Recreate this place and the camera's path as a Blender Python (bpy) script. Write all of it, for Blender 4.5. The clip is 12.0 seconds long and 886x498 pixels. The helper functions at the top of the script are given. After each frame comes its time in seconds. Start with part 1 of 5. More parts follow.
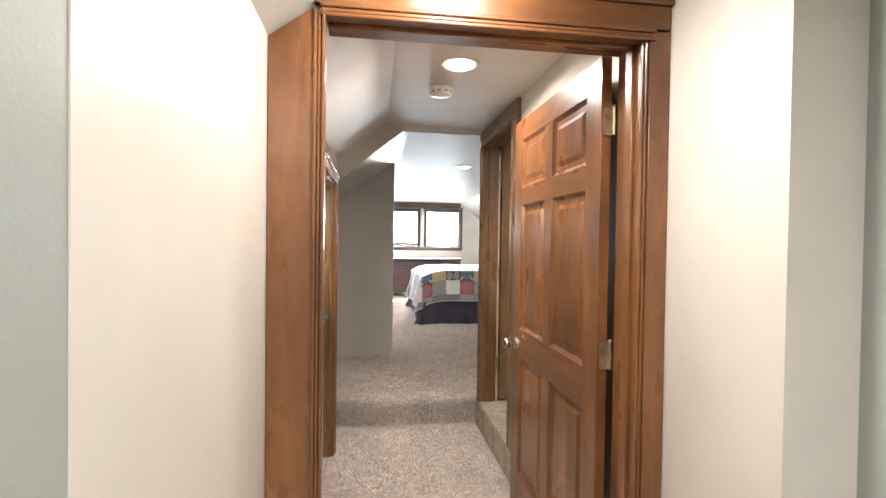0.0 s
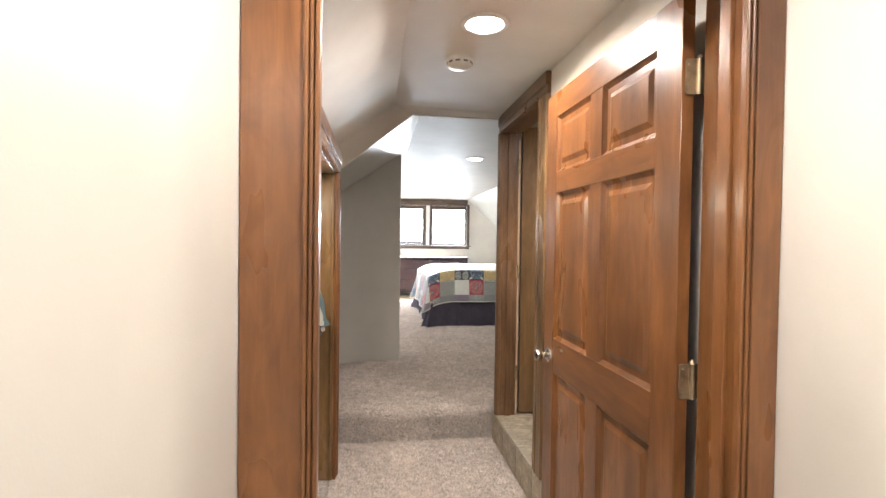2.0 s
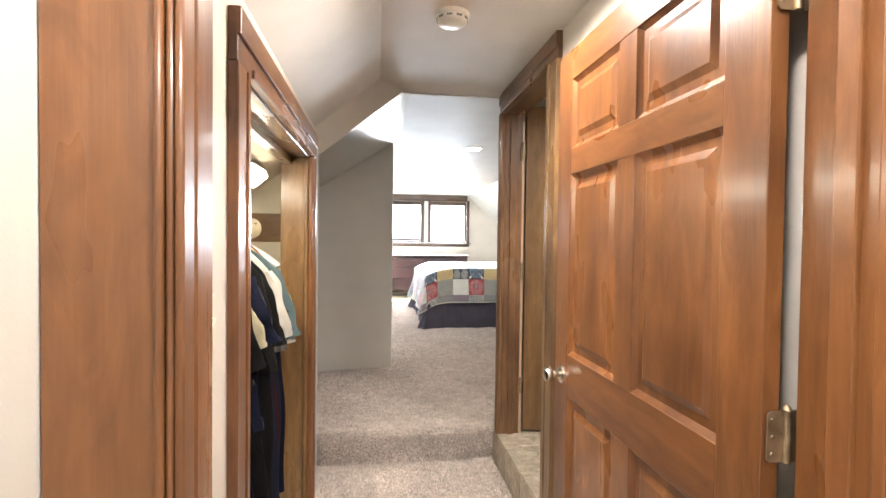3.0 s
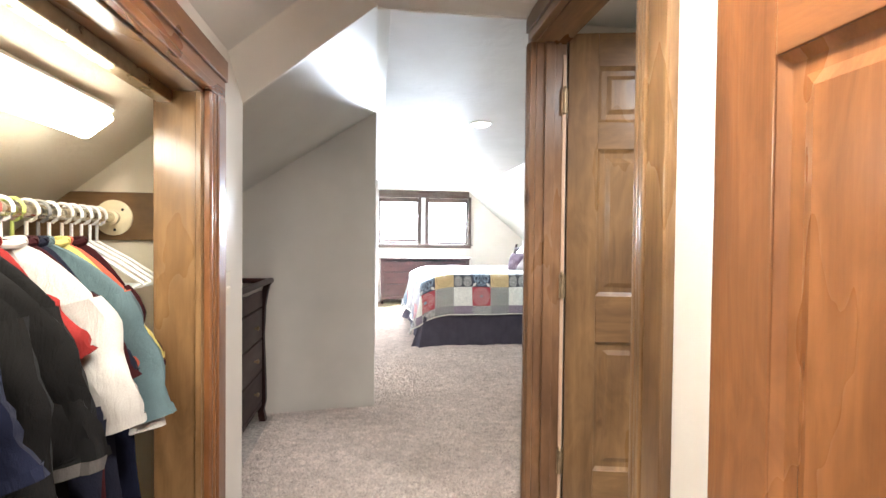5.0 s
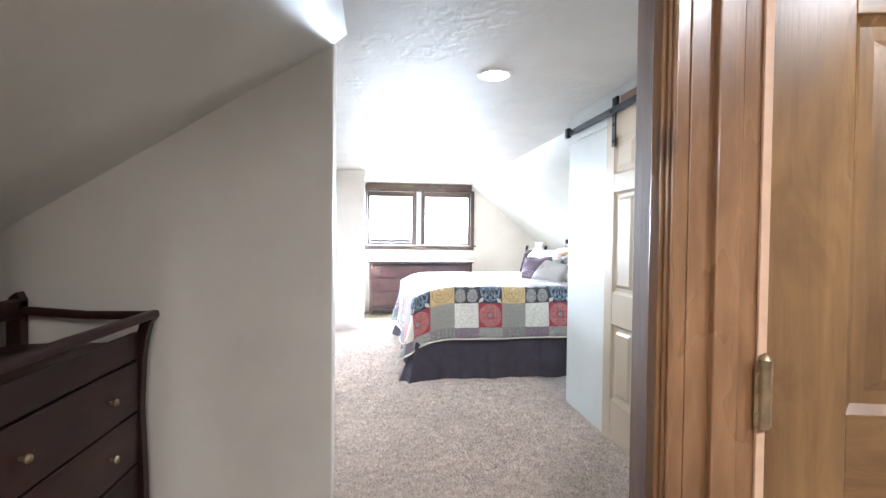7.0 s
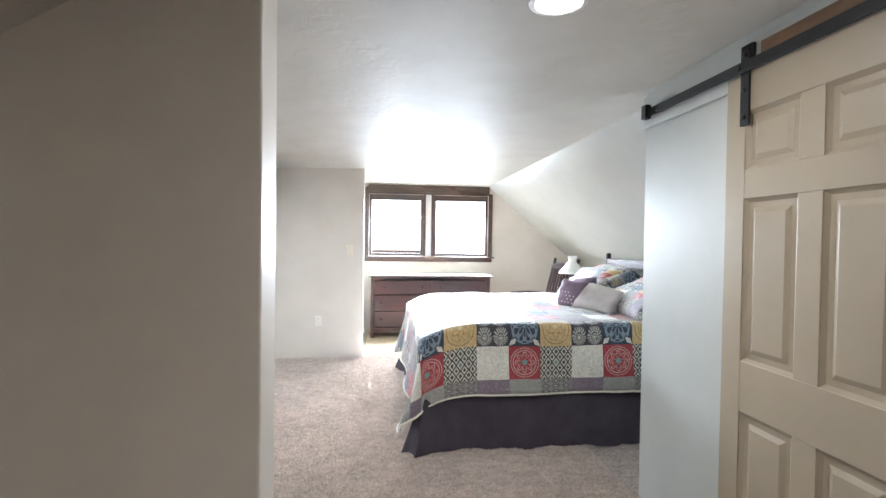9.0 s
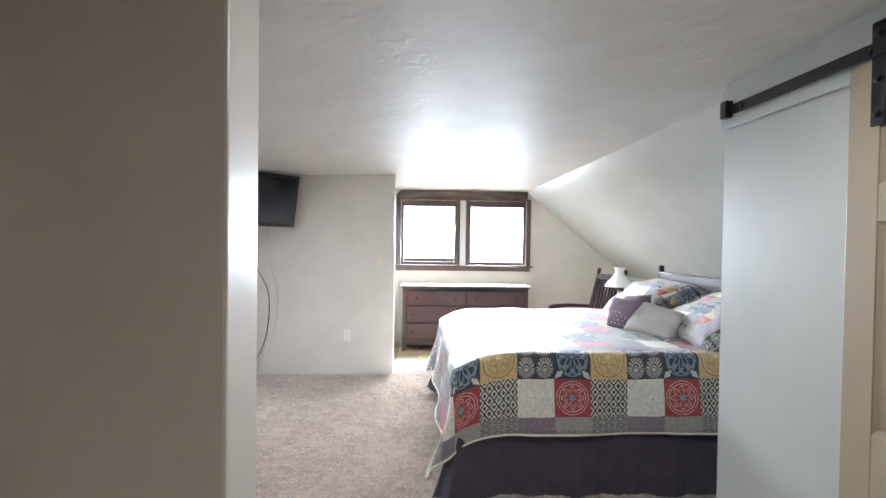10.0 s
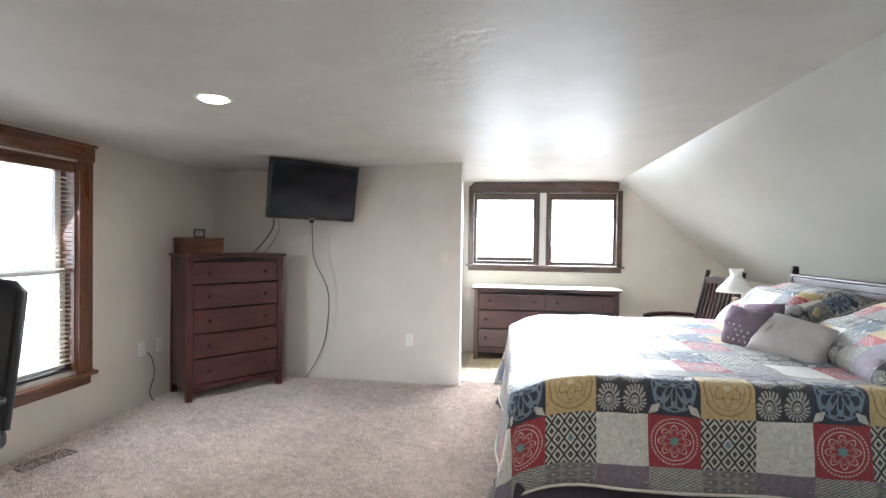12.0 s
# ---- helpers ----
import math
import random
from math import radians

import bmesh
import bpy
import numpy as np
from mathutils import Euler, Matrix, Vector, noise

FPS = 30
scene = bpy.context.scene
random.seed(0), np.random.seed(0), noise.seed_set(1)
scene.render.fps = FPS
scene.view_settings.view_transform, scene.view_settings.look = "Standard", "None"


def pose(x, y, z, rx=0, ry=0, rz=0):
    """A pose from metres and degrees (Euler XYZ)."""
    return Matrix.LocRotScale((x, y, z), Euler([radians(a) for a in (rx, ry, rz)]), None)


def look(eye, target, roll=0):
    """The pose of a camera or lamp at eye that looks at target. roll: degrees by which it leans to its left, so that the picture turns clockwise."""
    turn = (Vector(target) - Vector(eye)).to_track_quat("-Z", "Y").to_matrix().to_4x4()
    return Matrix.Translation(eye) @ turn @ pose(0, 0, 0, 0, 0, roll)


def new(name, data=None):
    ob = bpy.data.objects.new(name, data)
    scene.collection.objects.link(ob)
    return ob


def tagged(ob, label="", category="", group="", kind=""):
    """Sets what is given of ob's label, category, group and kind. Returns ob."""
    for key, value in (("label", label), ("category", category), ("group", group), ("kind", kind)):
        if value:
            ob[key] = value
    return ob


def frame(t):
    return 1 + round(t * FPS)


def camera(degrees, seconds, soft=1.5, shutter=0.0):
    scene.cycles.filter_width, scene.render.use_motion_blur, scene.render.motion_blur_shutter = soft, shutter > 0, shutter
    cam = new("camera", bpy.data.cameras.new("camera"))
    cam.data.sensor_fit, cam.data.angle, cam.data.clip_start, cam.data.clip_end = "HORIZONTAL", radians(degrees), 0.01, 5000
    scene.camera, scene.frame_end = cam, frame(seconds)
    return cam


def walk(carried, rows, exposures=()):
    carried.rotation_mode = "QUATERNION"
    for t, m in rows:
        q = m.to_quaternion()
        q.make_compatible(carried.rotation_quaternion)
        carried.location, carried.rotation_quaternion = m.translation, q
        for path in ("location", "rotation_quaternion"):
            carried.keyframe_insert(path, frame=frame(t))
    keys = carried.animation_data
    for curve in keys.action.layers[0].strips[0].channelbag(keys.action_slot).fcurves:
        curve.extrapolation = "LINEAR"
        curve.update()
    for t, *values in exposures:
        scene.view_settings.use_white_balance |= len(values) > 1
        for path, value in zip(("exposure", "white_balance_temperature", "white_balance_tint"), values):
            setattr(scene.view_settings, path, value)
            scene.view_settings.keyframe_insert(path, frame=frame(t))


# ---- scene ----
cam = camera(84.5, 12.0)
PATH = [
    (0, (-0.019, -0.048, 1.444), (0.266, 1.932, 1.411), 0.8),
    (0.5, (-0.018, -0.012, 1.446), (0.264, 1.968, 1.41), 0.8),
    (1, (-0.018, 0.073, 1.443), (0.256, 2.053, 1.406), 0.8),
    (1.5, (-0.031, 0.207, 1.436), (0.244, 2.188, 1.398), 0.8),
    (2, (-0.041, 0.328, 1.423), (0.232, 2.308, 1.386), 0.8),
    (2.5, (-0.004, 0.474, 1.407), (0.265, 2.455, 1.367), 0.7),
    (3, (0.06, 0.722, 1.406), (0.329, 2.704, 1.361), 0.7),
    (3.2, (0.08, 0.811, 1.409), (0.356, 2.792, 1.367), 0.5),
    (4.8, (0.177, 1.647, 1.396), (0.456, 3.627, 1.353), 0.6),
    (5, (0.209, 1.761, 1.387), (0.48, 3.743, 1.349), 0.6),
    (5.5, (0.27, 2.036, 1.395), (0.54, 4.017, 1.357), 0.7),
    (6, (0.304, 2.364, 1.404), (0.579, 4.344, 1.359), 0.7),
    (6.5, (0.338, 2.662, 1.415), (0.608, 4.643, 1.374), 0.6),
    (7, (0.395, 2.992, 1.423), (0.667, 4.972, 1.378), 0.6),
    (7.2, (0.394, 3.126, 1.426), (0.68, 5.105, 1.388), 0.7),
    (8.8, (0.467, 3.982, 1.526), (0.706, 5.967, 1.483), 1.0),
    (9, (0.482, 4.076, 1.539), (0.717, 6.062, 1.502), 0.8),
    (9.5, (0.508, 4.26, 1.609), (0.691, 6.252, 1.581), 0.9),
    (10, (0.512, 4.423, 1.636), (0.606, 6.421, 1.601), 0.8),
    (10.5, (0.498, 4.608, 1.619), (0.518, 6.608, 1.583), 0.9),
    (11, (0.546, 4.784, 1.591), (0.483, 6.782, 1.558), 0.7),
    (11.5, (0.628, 4.925, 1.586), (0.444, 6.916, 1.552), 0.7),
    (12, (0.692, 5.001, 1.573), (0.423, 6.983, 1.543), 0.8),
]
EXPOSURE = [(0.0, 0.47, 6150, 10), (2.5, 0.66, 6200, 10), (3.2, 1.05, 6200, 10), (4.8, 1.29, 5800, 10), (5.6, 1.36, 6350, 10), (6.4, 1.32, 5750, 10), (7.2, 1.22, 5600, 10), (8.9, 0.54, 5950, 10), (10.0, 0.23, 5950, 11), (12.0, 0.05, 6080, 11)]
walk(cam, [(t, look(eye, target, roll)) for t, eye, target, roll in PATH], EXPOSURE)

# ---- sky, sun and lamps ----
world = bpy.data.worlds.new("sky")
scene.world = world
world.use_nodes = True
wn = world.node_tree
sky = wn.nodes.new("ShaderNodeTexSky")
sky.sky_type, sky.sun_disc = "NISHITA", False
sky.sun_elevation, sky.sun_rotation = radians(50), radians(200)
wn.nodes["Background"].inputs["Strength"].default_value = 0.15
wn.links.new(sky.outputs[0], wn.nodes["Background"].inputs[0])
sun = new("sun", bpy.data.lights.new("sun", "SUN"))
sun.data.energy, sun.data.angle, sun.data.color = 1.2, radians(12), (1.0, 0.96, 0.9)
sun.matrix_world = look((0, -4, 12), (-1.4, 0, 0))


def area(name, eye, target, w, h, watts, color, spread=180):
    d = bpy.data.lights.new(name, "AREA")
    d.shape, d.size, d.size_y, d.energy, d.color = "RECTANGLE", w, h, watts, color
    d.spread = radians(spread)
    ob = new(name, d)
    ob.matrix_world = look(eye, target)
    return ob


def can_light(name, x, y, z, watts, color):
    d = bpy.data.lights.new(name, "AREA")
    d.shape, d.size, d.energy, d.color = "DISK", 0.13, watts, color
    d.spread = radians(172)
    ob = new(name, d)
    ob.matrix_world = look((x, y, z), (x, y + 0.0001, z - 1))
    return ob


DAY = (0.87, 0.945, 1.0)
WARM = (1.0, 0.91, 0.82)
SOFT = (1.0, 0.95, 0.89)
area("daylight_far_left", (0.63, 11.22, 1.78), (0.63, 8.2, -1.2), 0.72, 0.74, 150, DAY, 119)
area("daylight_far_right", (1.58, 11.22, 1.78), (1.58, 8.2, -1.2), 0.72, 0.74, 150, DAY, 119)
area("daylight_side", (-2.36, 7.55, 1.35), (-0.4, 8.3, 0.0), 0.80, 1.40, 22, DAY, 115)
can_light("lamp_entry", 0.22, 1.00, 2.252, 15, WARM)
# added fill behind the start of the walk, brightens the passage walls
can_light("fill_entry_rear", 0.22, -0.9, 2.252, 42, SOFT)
can_light("lamp_hall", 0.378, 2.24, 2.252, 18, (1.0, 0.885, 0.765))
can_light("lamp_bedroom", 1.035, 5.63, 2.294, 8, SOFT)
can_light("lamp_bedroom_side", -0.83, 7.34, 2.268, 15, SOFT)
# added fill, out of view, to brighten the bathroom door and casing
can_light("fill_bathroom", 1.45, 2.7, 2.268, 11, SOFT)
area("lamp_closet", (-0.50, 2.50, 1.64), (-0.60, 2.5, 0.8), 0.10, 1.1, 5.5, (1.0, 0.86, 0.62), 150)


# ---- materials ----
def material(name, rough=0.5, metal=0.0):
    m = bpy.data.materials.new(name)
    m.use_nodes = True
    n = m.node_tree.nodes
    b = n["Principled BSDF"]
    b.inputs["Roughness"].default_value, b.inputs["Metallic"].default_value = rough, metal
    return m, m.node_tree, b


def coords(nt, scale=(1, 1, 1), space="Object"):
    tc, mp = nt.nodes.new("ShaderNodeTexCoord"), nt.nodes.new("ShaderNodeMapping")
    mp.inputs["Scale"].default_value = scale
    nt.links.new(tc.outputs[space], mp.inputs[0])
    return mp.outputs[0]


def noise_of(nt, vec, scale, detail=4.0, rough=0.55, distort=0.0):
    t = nt.nodes.new("ShaderNodeTexNoise")
    t.inputs["Scale"].default_value, t.inputs["Detail"].default_value = scale, detail
    t.inputs["Roughness"].default_value, t.inputs["Distortion"].default_value = rough, distort
    nt.links.new(vec, t.inputs["Vector"])
    return t.outputs["Fac"]


def ramp(nt, fac, stops):
    r = nt.nodes.new("ShaderNodeValToRGB")
    e = r.color_ramp.elements
    while len(e) < len(stops):
        e.new(0.5)
    for k, (p, c) in zip(e, stops):
        k.position, k.color = p, (*c, 1)
    nt.links.new(fac, r.inputs[0])
    return r.outputs[0]


def mixed(nt, fac, a, b, mode="MIX"):
    m = nt.nodes.new("ShaderNodeMix")
    m.data_type, m.blend_type = "RGBA", mode
    for sock, v in ((m.inputs[0], fac), (m.inputs[6], a), (m.inputs[7], b)):
        if isinstance(v, (int, float)):
            sock.default_value = v
        elif isinstance(v, tuple):
            sock.default_value = (*v, 1)
        else:
            nt.links.new(v, sock)
    return m.outputs[2]


def calc(nt, op, a, b=0.0, c=0.0):
    m = nt.nodes.new("ShaderNodeMath")
    m.operation = op
    for sock, v in zip(m.inputs, (a, b, c)):
        if isinstance(v, (int, float)):
            sock.default_value = v
        else:
            nt.links.new(v, sock)
    return m.outputs[0]


def bump(nt, b, height, strength, dist):
    u = nt.nodes.new("ShaderNodeBump")
    u.inputs["Strength"].default_value, u.inputs["Distance"].default_value = strength, dist
    nt.links.new(height, u.inputs["Height"])
    nt.links.new(u.outputs[0], b.inputs["Normal"])


def shade(c, k):
    return tuple(min(1.0, v * k) for v in c)


def paint(name, color, rough=0.45, relief=0.25, grain=180.0, patch=3.0):
    m, nt, b = material(name, rough)
    v = coords(nt)
    big = noise_of(nt, v, patch, 3)
    nt.links.new(ramp(nt, big, [(0.3, shade(color, 0.95)), (0.7, shade(color, 1.04))]), b.inputs["Base Color"])
    fine = noise_of(nt, v, grain, 3)
    mid = noise_of(nt, v, grain * 0.12, 2)
    bump(nt, b, calc(nt, "ADD", fine, mid), relief, 0.002)
    return m


def wood(name, dark, light, axis=2, rough=0.30, scale=1.0, relief=0.12, coat=0.3):
    m, nt, b = material(name, rough)
    b.inputs["Coat Weight"].default_value, b.inputs["Coat Roughness"].default_value = (coat if rough < 0.5 else 0.0), 0.14
    stretch = [15 * scale] * 3
    stretch[axis] = 1.1 * scale
    v = coords(nt, tuple(stretch))
    grain = noise_of(nt, v, 0.7, 4, 0.5, 3.0)
    soft = [6.0] * 3
    soft[axis] = 1.7
    blotch = noise_of(nt, coords(nt, tuple(soft)), 1.0, 3, 0.5, 0.4)
    pores = [220 * scale] * 3
    pores[axis] = 7 * scale
    fine = noise_of(nt, coords(nt, tuple(pores)), 1.0, 2)
    mid = tuple((p + q) / 2 for p, q in zip(dark, light))
    c1 = ramp(nt, grain, [(0.05, dark), (0.5, mid), (1.0, light)])
    c2 = ramp(nt, blotch, [(0.32, (0.60, 0.55, 0.51)), (0.5, (0.95, 0.93, 0.91)), (0.66, (1.22, 1.20, 1.17))])
    cloudy = noise_of(nt, coords(nt, tuple(2.6 * q for q in soft)), 1.0, 4, 0.6, 1.6)
    c2 = mixed(nt, 1.0, c2, ramp(nt, cloudy, [(0.34, (0.80, 0.77, 0.74)), (0.6, (1.06, 1.05, 1.04))]), "MULTIPLY")
    wide = [4.2] * 3
    wide[axis] = 2.0
    vor = nt.nodes.new("ShaderNodeTexVoronoi")
    vor.inputs["Scale"].default_value = 1.0
    nt.links.new(coords(nt, tuple(wide)), vor.inputs["Vector"])
    knot = calc(nt, "ADD", vor.outputs["Distance"], calc(nt, "MULTIPLY", calc(nt, "SUBTRACT", noise_of(nt, coords(nt), 30.0, 3), 0.5), 0.06))
    c2 = mixed(nt, 1.0, c2, ramp(nt, knot, [(0.035, (0.42, 0.36, 0.33)), (0.075, (0.86, 0.83, 0.80)), (0.17, (1, 1, 1))]), "MULTIPLY")
    c3 = ramp(nt, fine, [(0.35, (0.94, 0.93, 0.92)), (0.6, (1, 1, 1))])
    nt.links.new(mixed(nt, 1.0, mixed(nt, 1.0, c1, c2, "MULTIPLY"), c3, "MULTIPLY"), b.inputs["Base Color"])
    nt.links.new(ramp(nt, blotch, [(0.3, (rough + 0.08,) * 3), (0.7, (max(0.1, rough - 0.05),) * 3)]), b.inputs["Roughness"])
    bump(nt, b, calc(nt, "ADD", calc(nt, "ADD", calc(nt, "MULTIPLY", grain, 0.6), fine), calc(nt, "MULTIPLY", cloudy, 1.6)), relief, 0.0022)
    return m


def cloth(name, color, rough=0.9, weave=500.0, fold=9.0, wrinkle=0.012):
    m, nt, b = material(name, rough)
    b.inputs["Specular IOR Level"].default_value = 0.06
    v = coords(nt)
    big = noise_of(nt, v, fold, 3)
    fine = noise_of(nt, v, weave, 2)
    c = ramp(nt, big, [(0.3, shade(color, 0.85)), (0.7, shade(color, 1.1))])
    nt.links.new(mixed(nt, 0.25, c, ramp(nt, fine, [(0.3, shade(color, 0.6)), (0.7, shade(color, 1.3))])), b.inputs["Base Color"])
    b.inputs["Sheen Weight"].default_value = 0.01
    crumple = noise_of(nt, coords(nt, (15, 15, 7)), 1.0, 4, 0.55, 1.0)
    bump(nt, b, calc(nt, "ADD", calc(nt, "MULTIPLY", fine, 0.06), crumple), 0.75, wrinkle)
    return m


def plain(name, color, rough=0.4, metal=0.0, wear=0.08):
    m, nt, b = material(name, rough, metal)
    f = noise_of(nt, coords(nt), 35.0, 4)
    nt.links.new(ramp(nt, f, [(0.3, shade(color, 1 - wear)), (0.7, shade(color, 1 + wear))]), b.inputs["Base Color"])
    nt.links.new(ramp(nt, f, [(0.3, (rough * 0.85,) * 3), (0.7, (min(1, rough * 1.2),) * 3)]), b.inputs["Roughness"])
    return m


def glow(name, color, power):
    m, nt, b = material(name, 0.5)
    b.inputs["Base Color"].default_value = (0.9, 0.9, 0.9, 1)
    b.inputs["Emission Color"].default_value, b.inputs["Emission Strength"].default_value = (*color, 1), power
    return m


def carpet_material():
    m, nt, b = material("carpet_pile", 0.95)
    v = coords(nt)
    big = noise_of(nt, v, 2.2, 3)
    tuft = noise_of(nt, v, 58.0, 4, 0.68)
    fibre = noise_of(nt, v, 320.0, 2)
    drag = noise_of(nt, coords(nt, (17, 30, 17)), 1.0, 4, 0.65, 1.0)
    c = ramp(nt, tuft, [(0.28, (0.33, 0.275, 0.235)), (0.5, (0.60, 0.52, 0.46)), (0.70, (0.80, 0.725, 0.65))])
    c = mixed(nt, 1.0, c, ramp(nt, big, [(0.3, (0.86, 0.85, 0.84)), (0.7, (1.06, 1.05, 1.05))]), "MULTIPLY")
    c = mixed(nt, 1.0, c, ramp(nt, drag, [(0.36, (0.76, 0.75, 0.74)), (0.6, (1.1, 1.1, 1.1))]), "MULTIPLY")
    nt.links.new(c, b.inputs["Base Color"])
    b.inputs["Sheen Weight"].default_value = 0.3
    bump(nt, b, calc(nt, "ADD", calc(nt, "MULTIPLY", tuft, 1.4), calc(nt, "ADD", fibre, drag)), 1.0, 0.012)
    return m


def ceiling_material(name, relief):
    """Rolled ceiling paint with scattered hand-stippled patches."""
    m, nt, b = material(name, 0.56)
    b.inputs["Specular IOR Level"].default_value = 0.3
    v = coords(nt)
    stipple = ramp(nt, noise_of(nt, v, 13.0, 3, 0.5, 0.5), [(0.42, (0, 0, 0)), (0.68, (1, 1, 1))])
    where = ramp(nt, noise_of(nt, v, 1.6, 3), [(0.44, (0.12, 0.12, 0.12)), (0.60, (1, 1, 1))])
    patches = mixed(nt, 1.0, stipple, where, "MULTIPLY")
    fine = noise_of(nt, v, 70.0, 4)
    nt.links.new(ramp(nt, noise_of(nt, v, 3.0, 3), [(0.3, (0.60, 0.57, 0.52)), (0.7, (0.67, 0.64, 0.59))]), b.inputs["Base Color"])
    bump(nt, b, calc(nt, "ADD", calc(nt, "MULTIPLY", patches, relief), calc(nt, "MULTIPLY", fine, 0.15)), 0.30, 0.006)
    return m


WALL = paint("beige_wall_paint", (0.62, 0.575, 0.51), 0.38, 0.13)
SAGE = paint("sage_grey_paint", (0.33, 0.35, 0.32), 0.45, 0.2)
CEIL = ceiling_material("stippled_ceiling_paint", 1.0)
HALLCEIL = ceiling_material("smooth_ceiling_paint", 0.08)
PALE = paint("pale_blue_grey_paint", (0.43, 0.445, 0.42), 0.42, 0.2)
CARPET = carpet_material()
SLOPE = paint("glossy_slope_paint", (0.43, 0.425, 0.385), 0.31, 0.10)
OAK_D, OAK_L = (0.129, 0.050, 0.0165), (0.238, 0.104, 0.036)
OAK = [wood("stained_pine_x", OAK_D, OAK_L, 0), wood("stained_pine_y", OAK_D, OAK_L, 1), wood("stained_pine_z", OAK_D, OAK_L, 2)]
ROUGHB = wood("dull_brown_trim", (0.09, 0.045, 0.022), (0.17, 0.09, 0.045), 2, 0.8)
ROUGHB.node_tree.nodes["Principled BSDF"].inputs["Specular IOR Level"].default_value = 0.08
BRN_D, BRN_L = (0.125, 0.064, 0.029), (0.235, 0.13, 0.064)
BROWN = [wood("brown_trim_x", BRN_D, BRN_L, 0), wood("brown_trim_y", BRN_D, BRN_L, 1), wood("brown_trim_z", BRN_D, BRN_L, 2)]
TAN_D, TAN_L = (0.13, 0.071, 0.028), (0.25, 0.15, 0.066)
TAN = [wood("aged_pine_x", TAN_D, TAN_L, 0), wood("aged_pine_y", TAN_D, TAN_L, 1), wood("aged_pine_z", TAN_D, TAN_L, 2)]
CHER_D, CHER_L = (0.062, 0.017, 0.015), (0.10, 0.029, 0.024)
CHERRY = [wood("cherry_x", CHER_D, CHER_L, 0, 0.35, 1.0, 0.06, 0.1), wood("cherry_y", CHER_D, CHER_L, 1, 0.35, 1.0, 0.06, 0.1), wood("cherry_z", CHER_D, CHER_L, 2, 0.35, 1.0, 0.06, 0.1)]
# the same cherry, darkened to hold the shade on the backlit dresser front
CHERRY_SHADED = [wood("cherry_shaded_x", (0.038, 0.0105, 0.0095), (0.062, 0.018, 0.015), 0, 0.35, 1.0, 0.06, 0.1)] * 2 + [wood("cherry_shaded_z", (0.038, 0.0105, 0.0095), (0.062, 0.018, 0.015), 2, 0.35, 1.0, 0.06, 0.1)]
ESP_D, ESP_L = (0.019, 0.0052, 0.0046), (0.031, 0.0085, 0.0072)
ESPRESSO = [wood("espresso_x", ESP_D, ESP_L, 0, 0.42, 1.0, 0.06, 0.0), wood("espresso_y", ESP_D, ESP_L, 1, 0.42, 1.0, 0.06, 0.0), wood("espresso_z", ESP_D, ESP_L, 2, 0.42, 1.0, 0.06, 0.0)]
for stained in ESPRESSO:
    stained.node_tree.nodes["Principled BSDF"].inputs["Specular IOR Level"].default_value = 0.3
CREAM = [paint("cream_door_paint", (0.335, 0.276, 0.198), 0.38, 0.15, 90.0)] * 3
IRON = plain("black_iron", (0.018, 0.017, 0.017), 0.45, 0.6)
BRASS = plain("aged_brass", (0.42, 0.33, 0.20), 0.3, 1.0, 0.2)
NICKEL = plain("satin_nickel", (0.62, 0.58, 0.50), 0.22, 1.0)
WHITE = plain("white_plastic", (0.75, 0.73, 0.68), 0.35)
ALMOND = plain("almond_plastic", (0.66, 0.60, 0.49), 0.35)
BLACK = plain("black_plastic", (0.012, 0.012, 0.013), 0.3)
DARK = plain("dark_void", (0.01, 0.01, 0.01), 0.8)


# ---- mesh helpers ----
def bm_box(x0, x1, y0, y1, z0, z1, bevel=0.0, seg=2):
    bm = bmesh.new()
    bmesh.ops.create_cube(bm, size=1.0)
    for v in bm.verts:
        v.co = Vector((x0 + (v.co.x + 0.5) * (x1 - x0), y0 + (v.co.y + 0.5) * (y1 - y0), z0 + (v.co.z + 0.5) * (z1 - z0)))
    if bevel > 0:
        bmesh.ops.bevel(bm, geom=bm.edges[:], offset=bevel, segments=seg, affect="EDGES", profile=0.5)
    return bm


def bm_join(*bms):
    out = bmesh.new()
    for b in bms:
        me = bpy.data.meshes.new("tmp")
        b.to_mesh(me)
        out.from_mesh(me)
        bpy.data.meshes.remove(me)
        b.free()
    return out


def bm_prism(pts, axis, a, b, bevel=0.0):
    """A polygon in the two other axes, drawn out along axis from a to b."""
    bm = bmesh.new()

    def at(p, t):
        return {"x": (t, p[0], p[1]), "y": (p[0], t, p[1]), "z": (p[0], p[1], t)}[axis]
    va = [bm.verts.new(at(p, a)) for p in pts]
    vb = [bm.verts.new(at(p, b)) for p in pts]
    n = len(pts)
    bm.faces.new(va[::-1])
    bm.faces.new(vb)
    for i in range(n):
        bm.faces.new((va[i], va[(i + 1) % n], vb[(i + 1) % n], vb[i]))
    bmesh.ops.recalc_face_normals(bm, faces=bm.faces[:])
    if bevel > 0:
        bmesh.ops.bevel(bm, geom=bm.edges[:], offset=bevel, segments=2, affect="EDGES", profile=0.5)
    return bm


